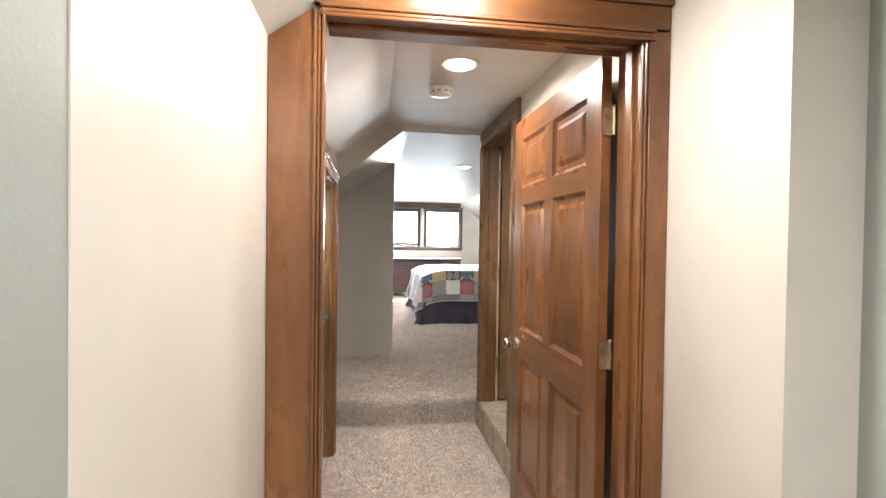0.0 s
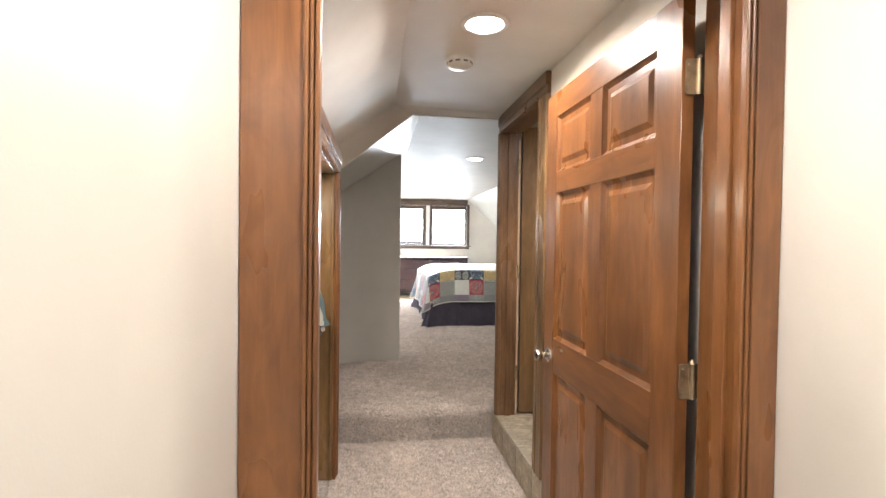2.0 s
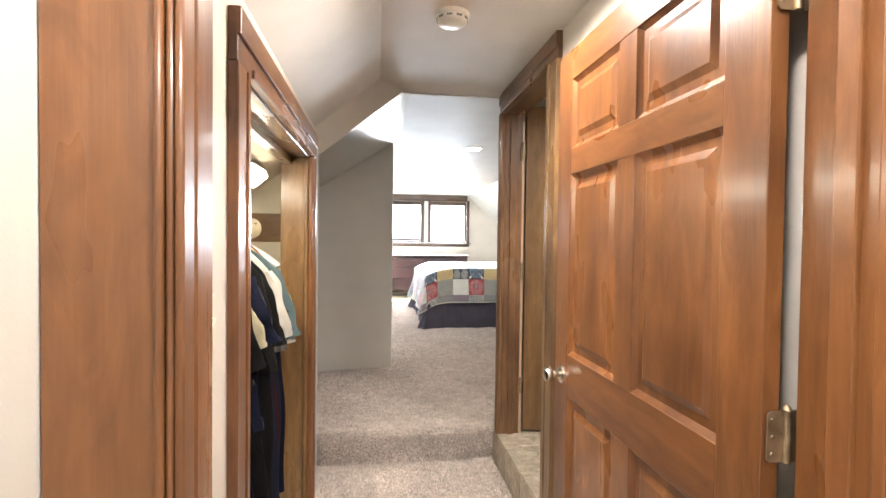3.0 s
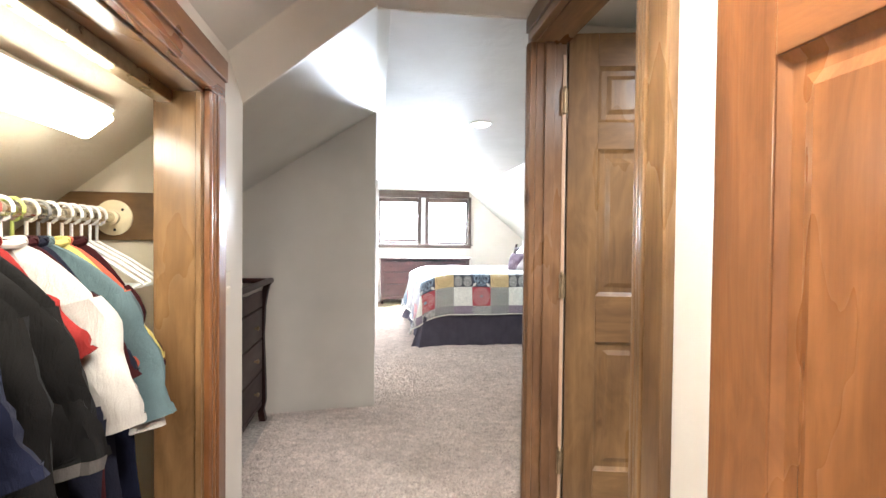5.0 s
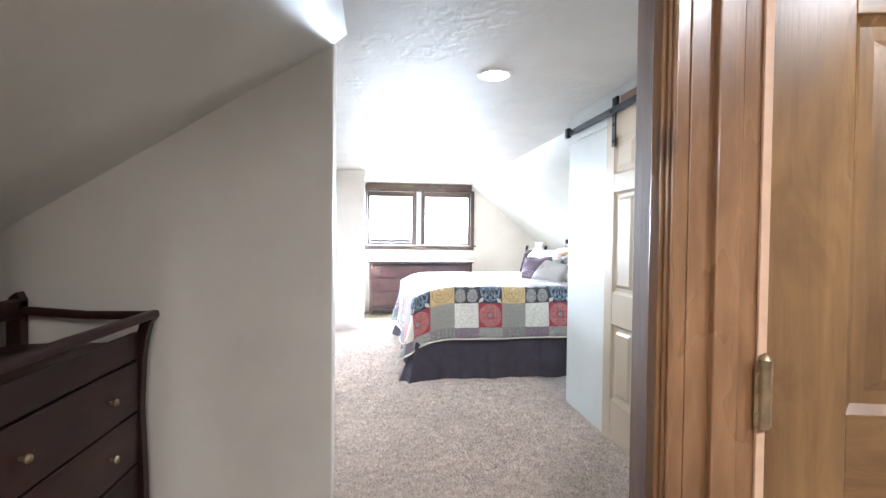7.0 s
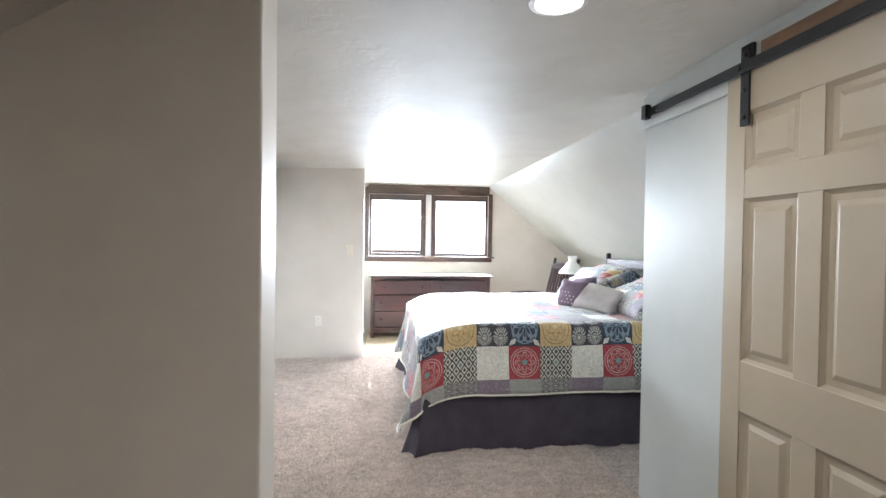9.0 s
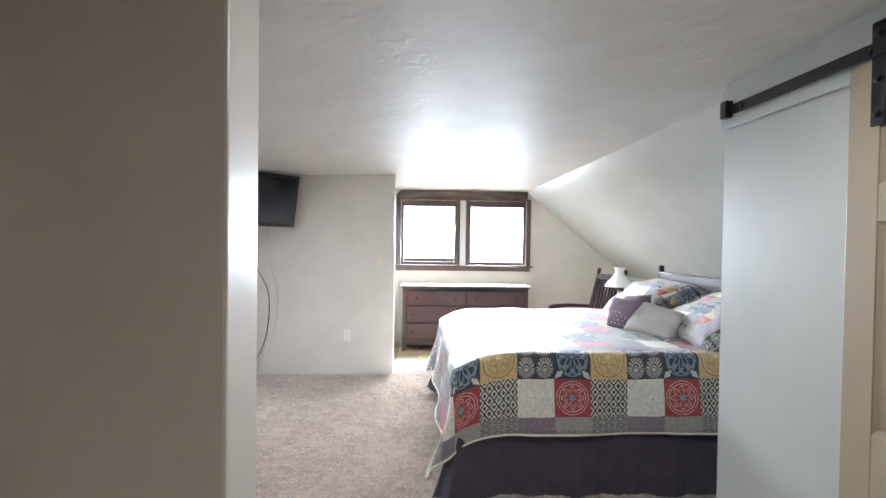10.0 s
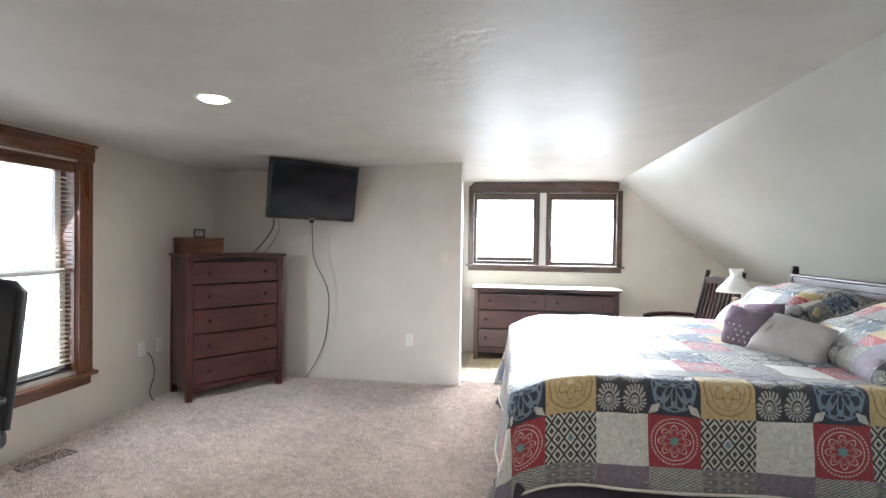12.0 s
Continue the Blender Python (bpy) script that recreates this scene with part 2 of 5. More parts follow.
def bm_lathe(profile, seg=24, m=None):
    """Rings of (radius, z) turned about z."""
    bm = bmesh.new()
    rings = [[bm.verts.new((max(r, 1e-4) * math.cos(2 * math.pi * k / seg), max(r, 1e-4) * math.sin(2 * math.pi * k / seg), z)) for k in range(seg)] for r, z in profile]
    for p, q in zip(rings, rings[1:]):
        for k in range(seg):
            bm.faces.new((p[k], p[(k + 1) % seg], q[(k + 1) % seg], q[k]))
    bm.faces.new(rings[0][::-1])
    bm.faces.new(rings[-1])
    bmesh.ops.recalc_face_normals(bm, faces=bm.faces[:])
    if m is not None:
        bmesh.ops.transform(bm, matrix=m, verts=bm.verts[:])
    return bm


def bm_tube(path, radius, seg=10):
    """A round bar along a line of points; radius may be a list."""
    bm = bmesh.new()
    pts = [Vector(p) for p in path]
    rings = []
    for i, p in enumerate(pts):
        d = (pts[min(i + 1, len(pts) - 1)] - pts[max(i - 1, 0)]).normalized()
        u = d.cross(Vector((0, 0, 1)) if abs(d.z) < 0.9 else Vector((1, 0, 0))).normalized()
        w = d.cross(u)
        r = radius[i] if isinstance(radius, (list, tuple)) else radius
        rings.append([bm.verts.new(p + r * (math.cos(2 * math.pi * k / seg) * u + math.sin(2 * math.pi * k / seg) * w)) for k in range(seg)])
    for a, b in zip(rings, rings[1:]):
        for k in range(seg):
            bm.faces.new((a[k], a[(k + 1) % seg], b[(k + 1) % seg], b[k]))
    bm.faces.new(rings[0][::-1])
    bm.faces.new(rings[-1])
    bmesh.ops.recalc_face_normals(bm, faces=bm.faces[:])
    return bm


def bm_grid(nu, nv, f):
    """An open sheet; f(u, v) for u, v in 0..1 gives its place."""
    bm = bmesh.new()
    g = [[bm.verts.new(f(i / nu, j / nv)) for j in range(nv + 1)] for i in range(nu + 1)]
    for i in range(nu):
        for j in range(nv):
            bm.faces.new((g[i][j], g[i + 1][j], g[i + 1][j + 1], g[i][j + 1]))
    return bm


def mesh_of(name, bm, mat, smooth=False):
    me = bpy.data.meshes.new(name)
    bm.to_mesh(me)
    bm.free()
    for m in (mat if isinstance(mat, (list, tuple)) else [mat]):
        me.materials.append(m)
    for p in me.polygons:
        p.use_smooth = smooth
    if smooth:
        me.set_sharp_from_angle(angle=radians(40))
    return me


def part(name, bm, mat, parent=None, label="", smooth=False):
    ob = new(name, mesh_of(name, bm, mat, smooth))
    if parent is not None:
        ob.parent = parent
    return tagged(ob, label)


def thing(name, label, category, m=None, group=""):
    ob = new(name)
    ob.empty_display_size = 0.1
    if m is not None:
        ob.matrix_world = m
    return tagged(ob, label, category, group)


def structure(name, bm, mat, label, category, smooth=False):
    return tagged(part(name, bm, mat, None, "", smooth), label, category, "", "structure")


# ---- large structure ----
UP = 0.205       # height of the upper floor
HC, BC = 2.285, 2.325    # hall and bedroom ceilings

structure("floor", bm_join(bm_box(-1.75, 1.35, -2.7, 3.74, -0.12, 0.0)), CARPET, "beige cut-pile carpet on the lower hall floor", "carpet")
nose = bm_box(-2.4, 3.6, 3.74, 9.78, -0.12, UP)
front = [e for e in nose.edges if all(v.co.y < 3.75 and v.co.z > 0.1 for v in e.verts)]
bmesh.ops.bevel(nose, geom=front, offset=0.035, segments=4, affect="EDGES", profile=0.5)
structure("floor_upper", nose, CARPET, "beige cut-pile carpet over a raised bedroom floor with one step", "carpet", True)
structure("floor_recess", bm_box(-0.02, 3.6, 9.78, 11.3, -0.12, UP - 0.012), plain("grout", (0.30, 0.26, 0.2), 0.9), "tan floor bed under the far windows", "floor")
structure("floor_bathroom", bm_box(0.815, 2.3, 1.56, 3.74, 0.0, UP - 0.012), plain("grout_grey", (0.33, 0.30, 0.26), 0.9), "grey grout bed of the bathroom floor", "floor")

# entry room and passage
structure("wall_entry_left", bm_join(bm_box(-0.42, -0.30, 0.455, 1.32, 0, 1.99)), WALL, "cream painted passage wall beside the door", "wall")
structure("wall_entry_right", bm_join(bm_box(0.85, 0.97, 0.87, 1.32, 0, HC), bm_box(0.97, 1.035, 0.87, 0.99, 0, HC)), WALL, "cream painted passage wall with an outer corner", "wall")
structure("wall_entry_side", bm_join(bm_box(1.035, 1.16, -2.6, 0.99, 0, HC), bm_box(-1.7, -0.302, 0.35, 0.455, 0, 1.99)), SAGE, "sage grey wall of the entry room", "wall")
structure("wall_entry_back", bm_box(-1.7, 1.16, -2.72, -2.6, 0, HC), SAGE, "plain wall behind the walk", "wall")
structure("wall_entry_far_left", bm_box(-1.82, -1.7, -2.72, 0.57, 0, HC), SAGE, "plain side wall of the entry room", "wall")
structure("wall_door", bm_join(bm_box(-0.42, -0.195, 1.32, 1.44, 0, HC), bm_box(0.785, 0.97, 1.32, 1.44, 0, HC), bm_box(-0.195, 0.785, 1.32, 1.44, 2.085, HC)), WALL, "cream wall in which the stained door hangs", "wall")

# hall
CL0, CL1, CLT = 2.03, 3.235, 1.80
structure("wall_hall_left", bm_join(bm_box(-0.40, -0.28, 1.44, CL0 - 0.03, 0, 2.02), bm_box(-0.40, -0.28, CL1 + 0.03, 3.64, 0, 2.02), bm_box(-0.40, -0.28, CL0 - 0.03, CL1 + 0.03, CLT + 0.03, 2.02)), WALL, "beige hall wall with a closet opening", "wall")
OP0, OP1, OPT = 2.835, 3.62, 2.165
structure("wall_hall_right", bm_join(bm_box(0.825, 0.945, 1.44, OP0 - 0.03, 0, HC), bm_prism([(0.83, OP1 + 0.03), (0.945, OP1 + 0.03), (0.945, 3.86), (0.905, 3.86), (0.84, 3.68)], "z", 0, BC), bm_box(0.825, 0.945, OP0 - 0.03, OP1 + 0.03, OPT + 0.03, HC)), WALL, "cream hall wall with the bathroom doorway", "wall")
structure("wall_bathroom", bm_join(bm_box(0.945, 2.3, 3.74, 3.86, 0, BC), bm_box(2.3, 2.42, 1.44, 3.86, 0, BC), bm_box(0.945, 2.3, 1.44, 1.56, 0, BC)), WALL, "plain bathroom walls", "wall")
structure("ceiling_bathroom", bm_box(0.945, 2.3, 1.56, 3.74, 2.30, 2.4), CEIL, "white bathroom ceiling", "ceiling")
# ceilings of entry and hall: flat part and slope in one sheet each
slope_entry = [(-1.75, 0.80), (0.07, HC), (1.2, HC), (1.2, 2.5), (-0.2, 2.5), (-1.95, 1.0)]
structure("ceiling_entry", bm_prism(slope_entry, "y", -2.7, 1.38), HALLCEIL, "white ceiling with a sloping side above the passage", "ceiling")
structure("ceiling_hall", bm_prism([(-1.45, 1.05), (-1.45, 1.2), (-0.2, 2.5), (0.9, 2.5), (0.9, HC), (0.07, HC)], "y", 1.38, 3.66), HALLCEIL, "white hall ceiling with a sloping side", "ceiling")


bm = bmesh.new()
rows = [[(-0.29, 3.45, 2.0), (0.068, 3.45, 2.289), (0.83, 3.55, 2.289)], [(-0.29, 3.64, 1.872), (0.207, 3.64, 2.272), (0.83, 3.64, 2.272)], [(-0.29, 3.66, 1.872), (0.207, 3.66, 2.272), (0.83, 3.66, 2.272)], [(-0.29, 3.66, 2.45), (0.207, 3.66, 2.45), (0.83, 3.66, 2.45)], [(-0.29, 3.45, 2.45), (0.068, 3.45, 2.45), (0.83, 3.55, 2.45)]]
vs = [[bm.verts.new(p) for p in r] for r in rows]
for i in range(5):
    for k in range(2):
        bm.faces.new((vs[i][k], vs[i][k + 1], vs[(i + 1) % 5][k + 1], vs[(i + 1) % 5][k]))
bm.faces.new([r[0] for r in vs])
bm.faces.new([r[2] for r in vs][::-1])
bmesh.ops.recalc_face_normals(bm, faces=bm.faces[:])
structure("ceiling_header", bm, WALL, "beige plastered header at the end of the hall", "header")
structure("trim_header_bead", bm_tube([(0.207 + 0.0623 * k, 3.662, 2.271 + 0.0025 * math.sin(1.7 * k)) for k in range(11)], 0.006, 8), WALL, "glossy rounded corner bead along the hall header", "trim", True)

# closet
structure("wall_closet", bm_join(bm_box(-1.40, -0.40, 3.42, 3.64, 0, 1.95), bm_box(-1.40, -0.40, 1.44, 1.56, 0, 1.95), bm_box(-1.52, -1.40, 1.44, 3.64, 0, 1.2)), paint("closet_paint", (0.66, 0.585, 0.44), 0.5, 0.4, 60.0), "cream closet walls", "wall")
structure("ceiling_closet", bm_prism([(-1.40, 0.985), (-0.40, 1.785), (-0.40, 1.83), (-1.40, 1.03)], "y", 1.56, 3.42), paint("closet_slope_paint", (0.68, 0.61, 0.48), 0.5, 0.9, 30.0), "rough cream sloping closet ceiling", "ceiling")

# alcove and partition
structure("wall_alcove_knee", bm_box(-1.72, -1.60, 3.64, 5.19, 0, 1.3), WALL, "low alcove wall under the roof slope", "wall")
structure("ceiling_alcove", bm_prism([(-1.72, 0.95), (0.205, BC - 0.045), (0.26, BC), (0.26, 2.5), (-0.1, 2.5), (-1.72, 1.2)], "y", 3.66, 5.22), paint("beige_slope_paint", (0.53, 0.50, 0.445), 0.33, 0.10), "glossy sloping alcove ceiling", "ceiling")
structure("wall_partition", bm_prism([(0.203, 5.220), (0.203, 5.372), (-2.3, 5.372), (-2.3, 4.90)], "z", 0, BC, 0.006), WALL, "beige partition wall with a free end", "wall")
structure("wall_alcove_front", bm_box(-1.72, -0.40, 3.645, 3.70, 0, 2.0), WALL, "closet wall on the alcove side", "wall")

# bedroom
structure("ceiling_bedroom", bm_join(bm_box(0.26, 1.97, 3.66, 11.3, BC, 2.45), bm_prism([(-2.45, BC - 0.075), (0.26, BC), (0.26, 2.45), (-2.45, 2.45)], "y", 5.22, 11.3)), CEIL, "white hand-textured bedroom ceiling", "ceiling")
structure("ceiling_slope", bm_prism([(1.97, BC), (3.6, BC - 0.83 * 1.63), (3.6, BC - 0.83 * 1.63 + 0.2), (1.97, 2.45)], "y", 3.66, 11.3), SLOPE, "smooth grey-green roof slope above the bed", "ceiling")
W0, W1, WB, WT = 7.05, 8.0, 0.64, 2.09
structure("wall_window_side", bm_join(bm_box(-2.43, -2.27, 5.19, W0, 0, BC), bm_box(-2.43, -2.27, W1, 9.75, 0, BC), bm_box(-2.43, -2.27, W0, W1, 0, WB), bm_box(-2.43, -2.27, W0, W1, WT, BC)), WALL, "beige bedroom wall with a tall window", "wall")
structure("wall_tv", bm_join(bm_box(-2.43, 0.24, 9.609, 9.75, 0, BC), bm_box(-0.02, 0.105, 9.75, 11.1, 0, BC)), WALL, "beige wall on which the screen hangs", "wall")
FX0, FXM0, FXM1, FX1, FZ0, FZ1 = 0.25, 1.02, 1.17, 1.97, 1.302, 2.185
structure("wall_far", bm_join(bm_box(-0.02, FX0, 11.1, 11.26, 0, BC), bm_box(FX1, 3.6, 11.1, 11.26, 0, BC), bm_box(FX0, FX1, 11.1, 11.26, 0, FZ0), bm_box(FX0, FX1, 11.1, 11.26, FZ1, BC), bm_box(FXM0, FXM1, 11.1, 11.26, FZ0, FZ1)), WALL, "beige gable wall with twin windows", "wall")
structure("wall_knee", bm_box(3.35, 3.47, 6.4, 11.26, 0, 1.3), WALL, "low knee wall behind the bed", "wall")
structure("wall_barn", bm_join(bm_box(1.822, 1.94, 3.86, 4.70, 0, BC), bm_box(1.822, 1.94, 4.70, 5.50, 2.06, BC), bm_box(1.822, 1.94, 5.50, 6.48, 0, BC), bm_box(1.94, 3.47, 6.36, 6.48, 0, BC)), PALE, "pale blue-grey wall behind the sliding door", "wall")
structure("wall_barn_closet", bm_box(2.6, 2.7, 3.86, 6.36, 0, BC), WALL, "closet wall behind the sliding door", "wall")


# ---- trim: door casings and jambs ----
def upright(x0, x1, y0, y1, z0, z1, face, inner, mats, parent, flat=0.062):
    """A moulded casing board standing up. face: the way it looks (-y or -x, as 'y' or 'x'); inner: +1 or -1, where the opening lies."""
    bms = []
    if face == "y":
        w = x1 - x0
        a, b = (x0, x0 + flat * w / 0.12) if inner > 0 else (x1 - flat * w / 0.12, x1)
        bms.append(bm_box(x0, x1, y0 + 0.008, y1, z0, z1, 0.002))
        bms.append(bm_box(a, b, y0, y0 + 0.010, z0, z1, 0.003))
        c, d = (b, x1) if inner > 0 else (x0, a)
        n = 3
        for k in range(n):
            p = c + (d - c) * (k + 0.15) / n
            q = c + (d - c) * (k + 0.85) / n
            bms.append(bm_box(p, q, y0 + (-0.004, 0.001, 0.004)[k if inner > 0 else 2 - k], y0 + 0.012, z0, z1, 0.004, 3))
    else:
        w = y1 - y0
        a, b = (y0, y0 + flat * w / 0.12) if inner > 0 else (y1 - flat * w / 0.12, y1)
        bms.append(bm_box(x0 + 0.008, x1, y0, y1, z0, z1, 0.002) if x0 < x1 else bm_box(x1, x0 - 0.008, y0, y1, z0, z1, 0.002))
        s = 1 if x0 < x1 else -1
        bms.append(bm_box(min(x0, x0 + s * 0.010), max(x0, x0 + s * 0.010), a, b, z0, z1, 0.003))
        c, d = (b, y1) if inner > 0 else (y0, a)
        for k in range(3):
            p, q = c + (d - c) * (k + 0.15) / 3, c + (d - c) * (k + 0.85) / 3
            o = (-0.004, 0.001, 0.004)[k if inner > 0 else 2 - k]
            e = sorted((x0 + s * o, x0 + s * 0.012))
            bms.append(bm_box(e[0], e[1], p, q, z0, z1, 0.004, 3))
    return part("casing_board", bm_join(*bms), mats[2], parent)


def stand(name, label, category):
    return tagged(thing(name, label, category), "", "", "", "structure")


# frame of the stained entry door
f1 = stand("door_frame_1", "stained pine door frame with moulded casing and jambs", "door frame")
part("casing_board", bm_join(bm_prism([(-0.298, 0), (-0.18, 0), (-0.18, 2.066), (-0.298, 1.978)], "y", 1.297, 1.32, 0.0015)), OAK[2], f1)
part("casing_moulding", bm_join(*[bm_box(-0.182 + 0.011 * k, -0.172 + 0.011 * k, 1.290 + 0.004 * (k % 2), 1.325, 0, 2.058, 0.004, 3) for k in range(3)]), OAK[2], f1)
part("jamb", bm_join(bm_box(-0.195, -0.168, 1.323, 1.445, 0, 2.062, 0.003), bm_box(-0.170, -0.160, 1.36, 1.40, 0, 2.05, 0.003)), OAK[2], f1)
part("casing_board", bm_box(0.782, 0.848, 1.297, 1.32, 0, 2.07, 0.002), OAK[2], f1)
part("casing_moulding", bm_join(*[bm_box(0.761 + 0.0095 * k, 0.7695 + 0.0095 * k, 1.302 - 0.004 * (k % 2), 1.325, 0, 2.05, 0.005, 3) for k in range(3)]), OAK[2], f1)
part("jamb", bm_join(bm_box(0.767, 0.792, 1.323, 1.455, 0, 2.062, 0.003), bm_box(0.756, 0.768, 1.35, 1.39, 0, 2.05, 0.003)), OAK[2], f1)
part("head_casing", bm_join(bm_box(-0.182, 0.848, 1.294, 1.32, 2.075, 2.145, 0.003), bm_box(-0.19, 0.856, 1.282, 1.32, 2.145, 2.172, 0.006, 3)), OAK[0], f1)
part("head_moulding", bm_join(*[bm_box(-0.165, 0.80, 1.290 + 0.004 * (k % 2), 1.325, 2.040 + 0.0125 * k, 2.051 + 0.0125 * k, 0.004, 3) for k in range(3)]), OAK[0], f1)
part("head_jamb", bm_join(bm_box(-0.155, 0.772, 1.323, 1.455, 2.050, 2.085, 0.003), bm_box(-0.15, 0.75, 1.355, 1.395, 2.038, 2.052, 0.003)), OAK[0], f1)
part("rear_casing", bm_join(bm_box(-0.275, -0.19, 1.44, 1.452, 0, 2.05, 0.003), bm_box(0.774, 0.822, 1.4405, 1.457, 0, 2.06, 0.003)), OAK[2], f1)

# closet frame
f2 = stand("closet_frame", "stained pine casing round the open closet", "door frame")
upright(-0.255, -0.28, CL0 - 0.135, CL0, 0, CLT + 0.005, "x", 1, OAK, f2)
upright(-0.255, -0.28, CL1, CL1 + 0.125, 0, CLT + 0.005, "x", -1, OAK, f2)
part("head_casing", bm_join(bm_box(-0.28, -0.258, CL0 - 0.135, CL1 + 0.125, CLT + 0.006, CLT + 0.13, 0.003), bm_box(-0.262, -0.250, CL0 - 0.135, CL1 + 0.125, CLT + 0.065, CLT + 0.13, 0.003), bm_box(-0.262, -0.252, CL0, CL1, CLT + 0.006, CLT + 0.03, 0.004, 3)), OAK[1], f2)
part("jamb", bm_box(-0.415, -0.281, CL0 - 0.03, CL0, 0, CLT, 0.002), TAN[2], f2)
part("jamb", bm_join(bm_box(-0.415, -0.281, CL1, CL1 + 0.03, 0, CLT, 0.002), bm_box(-0.30, -0.283, CL1 - 0.012, CL1 + 0.001, 0, CLT, 0.003)), TAN[2], f2)
part("head_jamb", bm_box(-0.415, -0.281, CL0 - 0.03, CL1 + 0.03, CLT, CLT + 0.03, 0.002), TAN[1], f2)
part("track", bm_box(-0.405, -0.365, CL0, CL1, CLT - 0.035, CLT - 0.001, 0.003), BRASS, f2, "dull metal sliding-door track")

# bathroom frame
f3 = stand("bathroom_frame", "brown stained casing round the bathroom doorway", "door frame")
upright(0.797, 0.825, OP0 - 0.135, OP0, UP, OPT, "x", 1, TAN, f3)
upright(0.797, 0.825, OP1, OP1 + 0.05, UP, OPT, "x", -1, BROWN, f3)
part("corner_board", bm_prism([(0.822, 3.672), (0.838, 3.672), (0.905, 3.861), (0.912, 3.885), (0.893, 3.885)], "z", UP, OPT + 0.115, 0.002), ROUGHB, f3, "dark flat corner board")
part("head_casing", bm_join(bm_box(0.806, 0.825, OP0 - 0.135, OP1 + 0.05, OPT + 0.002, OPT + 0.118, 0.002), bm_box(0.797, 0.81, OP0 - 0.135, OP1 + 0.05, OPT + 0.05, OPT + 0.118, 0.003), bm_box(0.795, 0.81, OP0, OP1, OPT + 0.002, OPT + 0.02, 0.004, 3)), BROWN[1], f3)
part("jamb", bm_join(bm_box(0.826, 0.95, OP0 - 0.03, OP0, UP, OPT, 0.002)), TAN[2], f3)
part("jamb", bm_join(bm_box(0.826, 0.95, OP1, OP1 + 0.03, UP, OPT, 0.002), bm_box(0.86, 0.90, OP1 - 0.012, OP1 + 0.001, UP, OPT, 0.003)), BROWN[2], f3)
part("head_jamb", bm_box(0.826, 0.95, OP0 - 0.03, OP1 + 0.03, OPT, OPT + 0.03, 0.002), BROWN[1], f3)
# thin pale box: light along the hinge-side gap, put into its colour
part("lit_edge_strip", bm_box(0.934, 0.948, OP1 - 0.006, OP1 - 0.001, UP, 2.12, 0.001), plain("lit_edge_tone", (0.46, 0.31, 0.21), 0.5), f3, "pale strip coloured as light on the jamb edge beside the hinges")


# ---- doors ----
def six_panel(name, label, m, w, h, mats, t=0.035, splits=(0.245, 0.833, 0.98, 1.60, 1.69, 1.925), st=0.118):
    """A raised six-panel door leaf in x (width from the hinge), y (thickness) and z."""
    door = thing(name, label, "door", m)
    mu = 0.092
    k = h / 2.03
    z = [v * k for v in splits]
    part("stile", bm_box(0, st, 0, t, 0, h, 0.002), mats[2], door)
    part("stile", bm_box(w - st, w, 0, t, 0, h, 0.002), mats[2], door)
    for a, b in ((0, z[0]), (z[1], z[2]), (z[3], z[4]), (z[5], h)):
        part("rail", bm_box(st, w - st, 0.0005, t - 0.0005, a, b, 0.002), mats[0], door)
    c0, c1 = (w - mu) / 2, (w + mu) / 2
    for a, b in ((z[0], z[1]), (z[2], z[3]), (z[4], z[5])):
        part("mullion", bm_box(c0, c1, 0.001, t - 0.001, a, b, 0.002), mats[2], door)
        for p, q in ((st, c0), (c1, w - st)):
            bm = bmesh.new()
            rings = []
            for side in (0, 1):
                for inset, depth in ((0.0, 0.004), (0.011, 0.012), (0.014, 0.014), (0.034, 0.014), (0.052, 0.006)):
                    yy = depth if side == 0 else t - depth
                    rings.append([bm.verts.new(v) for v in ((p + inset, yy, a + inset), (q - inset, yy, a + inset), (q - inset, yy, b - inset), (p + inset, yy, b - inset))])
            for s in (0, 5):
                for i in range(4):
                    for e in range(4):
                        bm.faces.new((rings[s + i][e], rings[s + i][(e + 1) % 4], rings[s + i + 1][(e + 1) % 4], rings[s + i + 1][e]))
                bm.faces.new(rings[s + 4])
            bmesh.ops.recalc_face_normals(bm, faces=bm.faces[:])
            part("panel", bm, mats[2], door)
    return door


HINGE = plain("dull_brass", (0.33, 0.25, 0.155), 0.48, 0.9, 0.3)


def hinge(parent, x, y, z, mat=HINGE, h=0.09, leaf=0.036, turn=0.0):
    """Pin along z at x, y; the two leaves spread along the turned x axis behind it."""
    hg = part("hinge", bm_join(bm_tube([(0, 0, -h / 2), (0, 0, h / 2)], 0.0075, 12), bm_lathe([(0.0001, 0), (0.009, 0.002), (0.006, 0.008), (0.0001, 0.012)], 10, pose(0, 0, h / 2))), mat, parent, "aged brass butt hinge", True)
    hg.matrix_local = pose(x, y, z, 0, 0, turn)
    for s in (-1, 1):
        part("leaf", bm_prism([(0.0, -h / 2), (s * leaf * 0.85, -h / 2), (s * leaf, -h / 2 + leaf * 0.15), (s * leaf, h / 2 - leaf * 0.15), (s * leaf * 0.85, h / 2), (0.0, h / 2)], "y", 0.001, 0.0038, 0.0006), mat, hg)
        for dz in (-0.03, 0.0, 0.03):
            part("screw", bm_lathe([(0.004, 0), (0.003, 0.0015)], 8, pose(s * leaf * 0.72, 0.0008, dz, 90)), mat, hg)


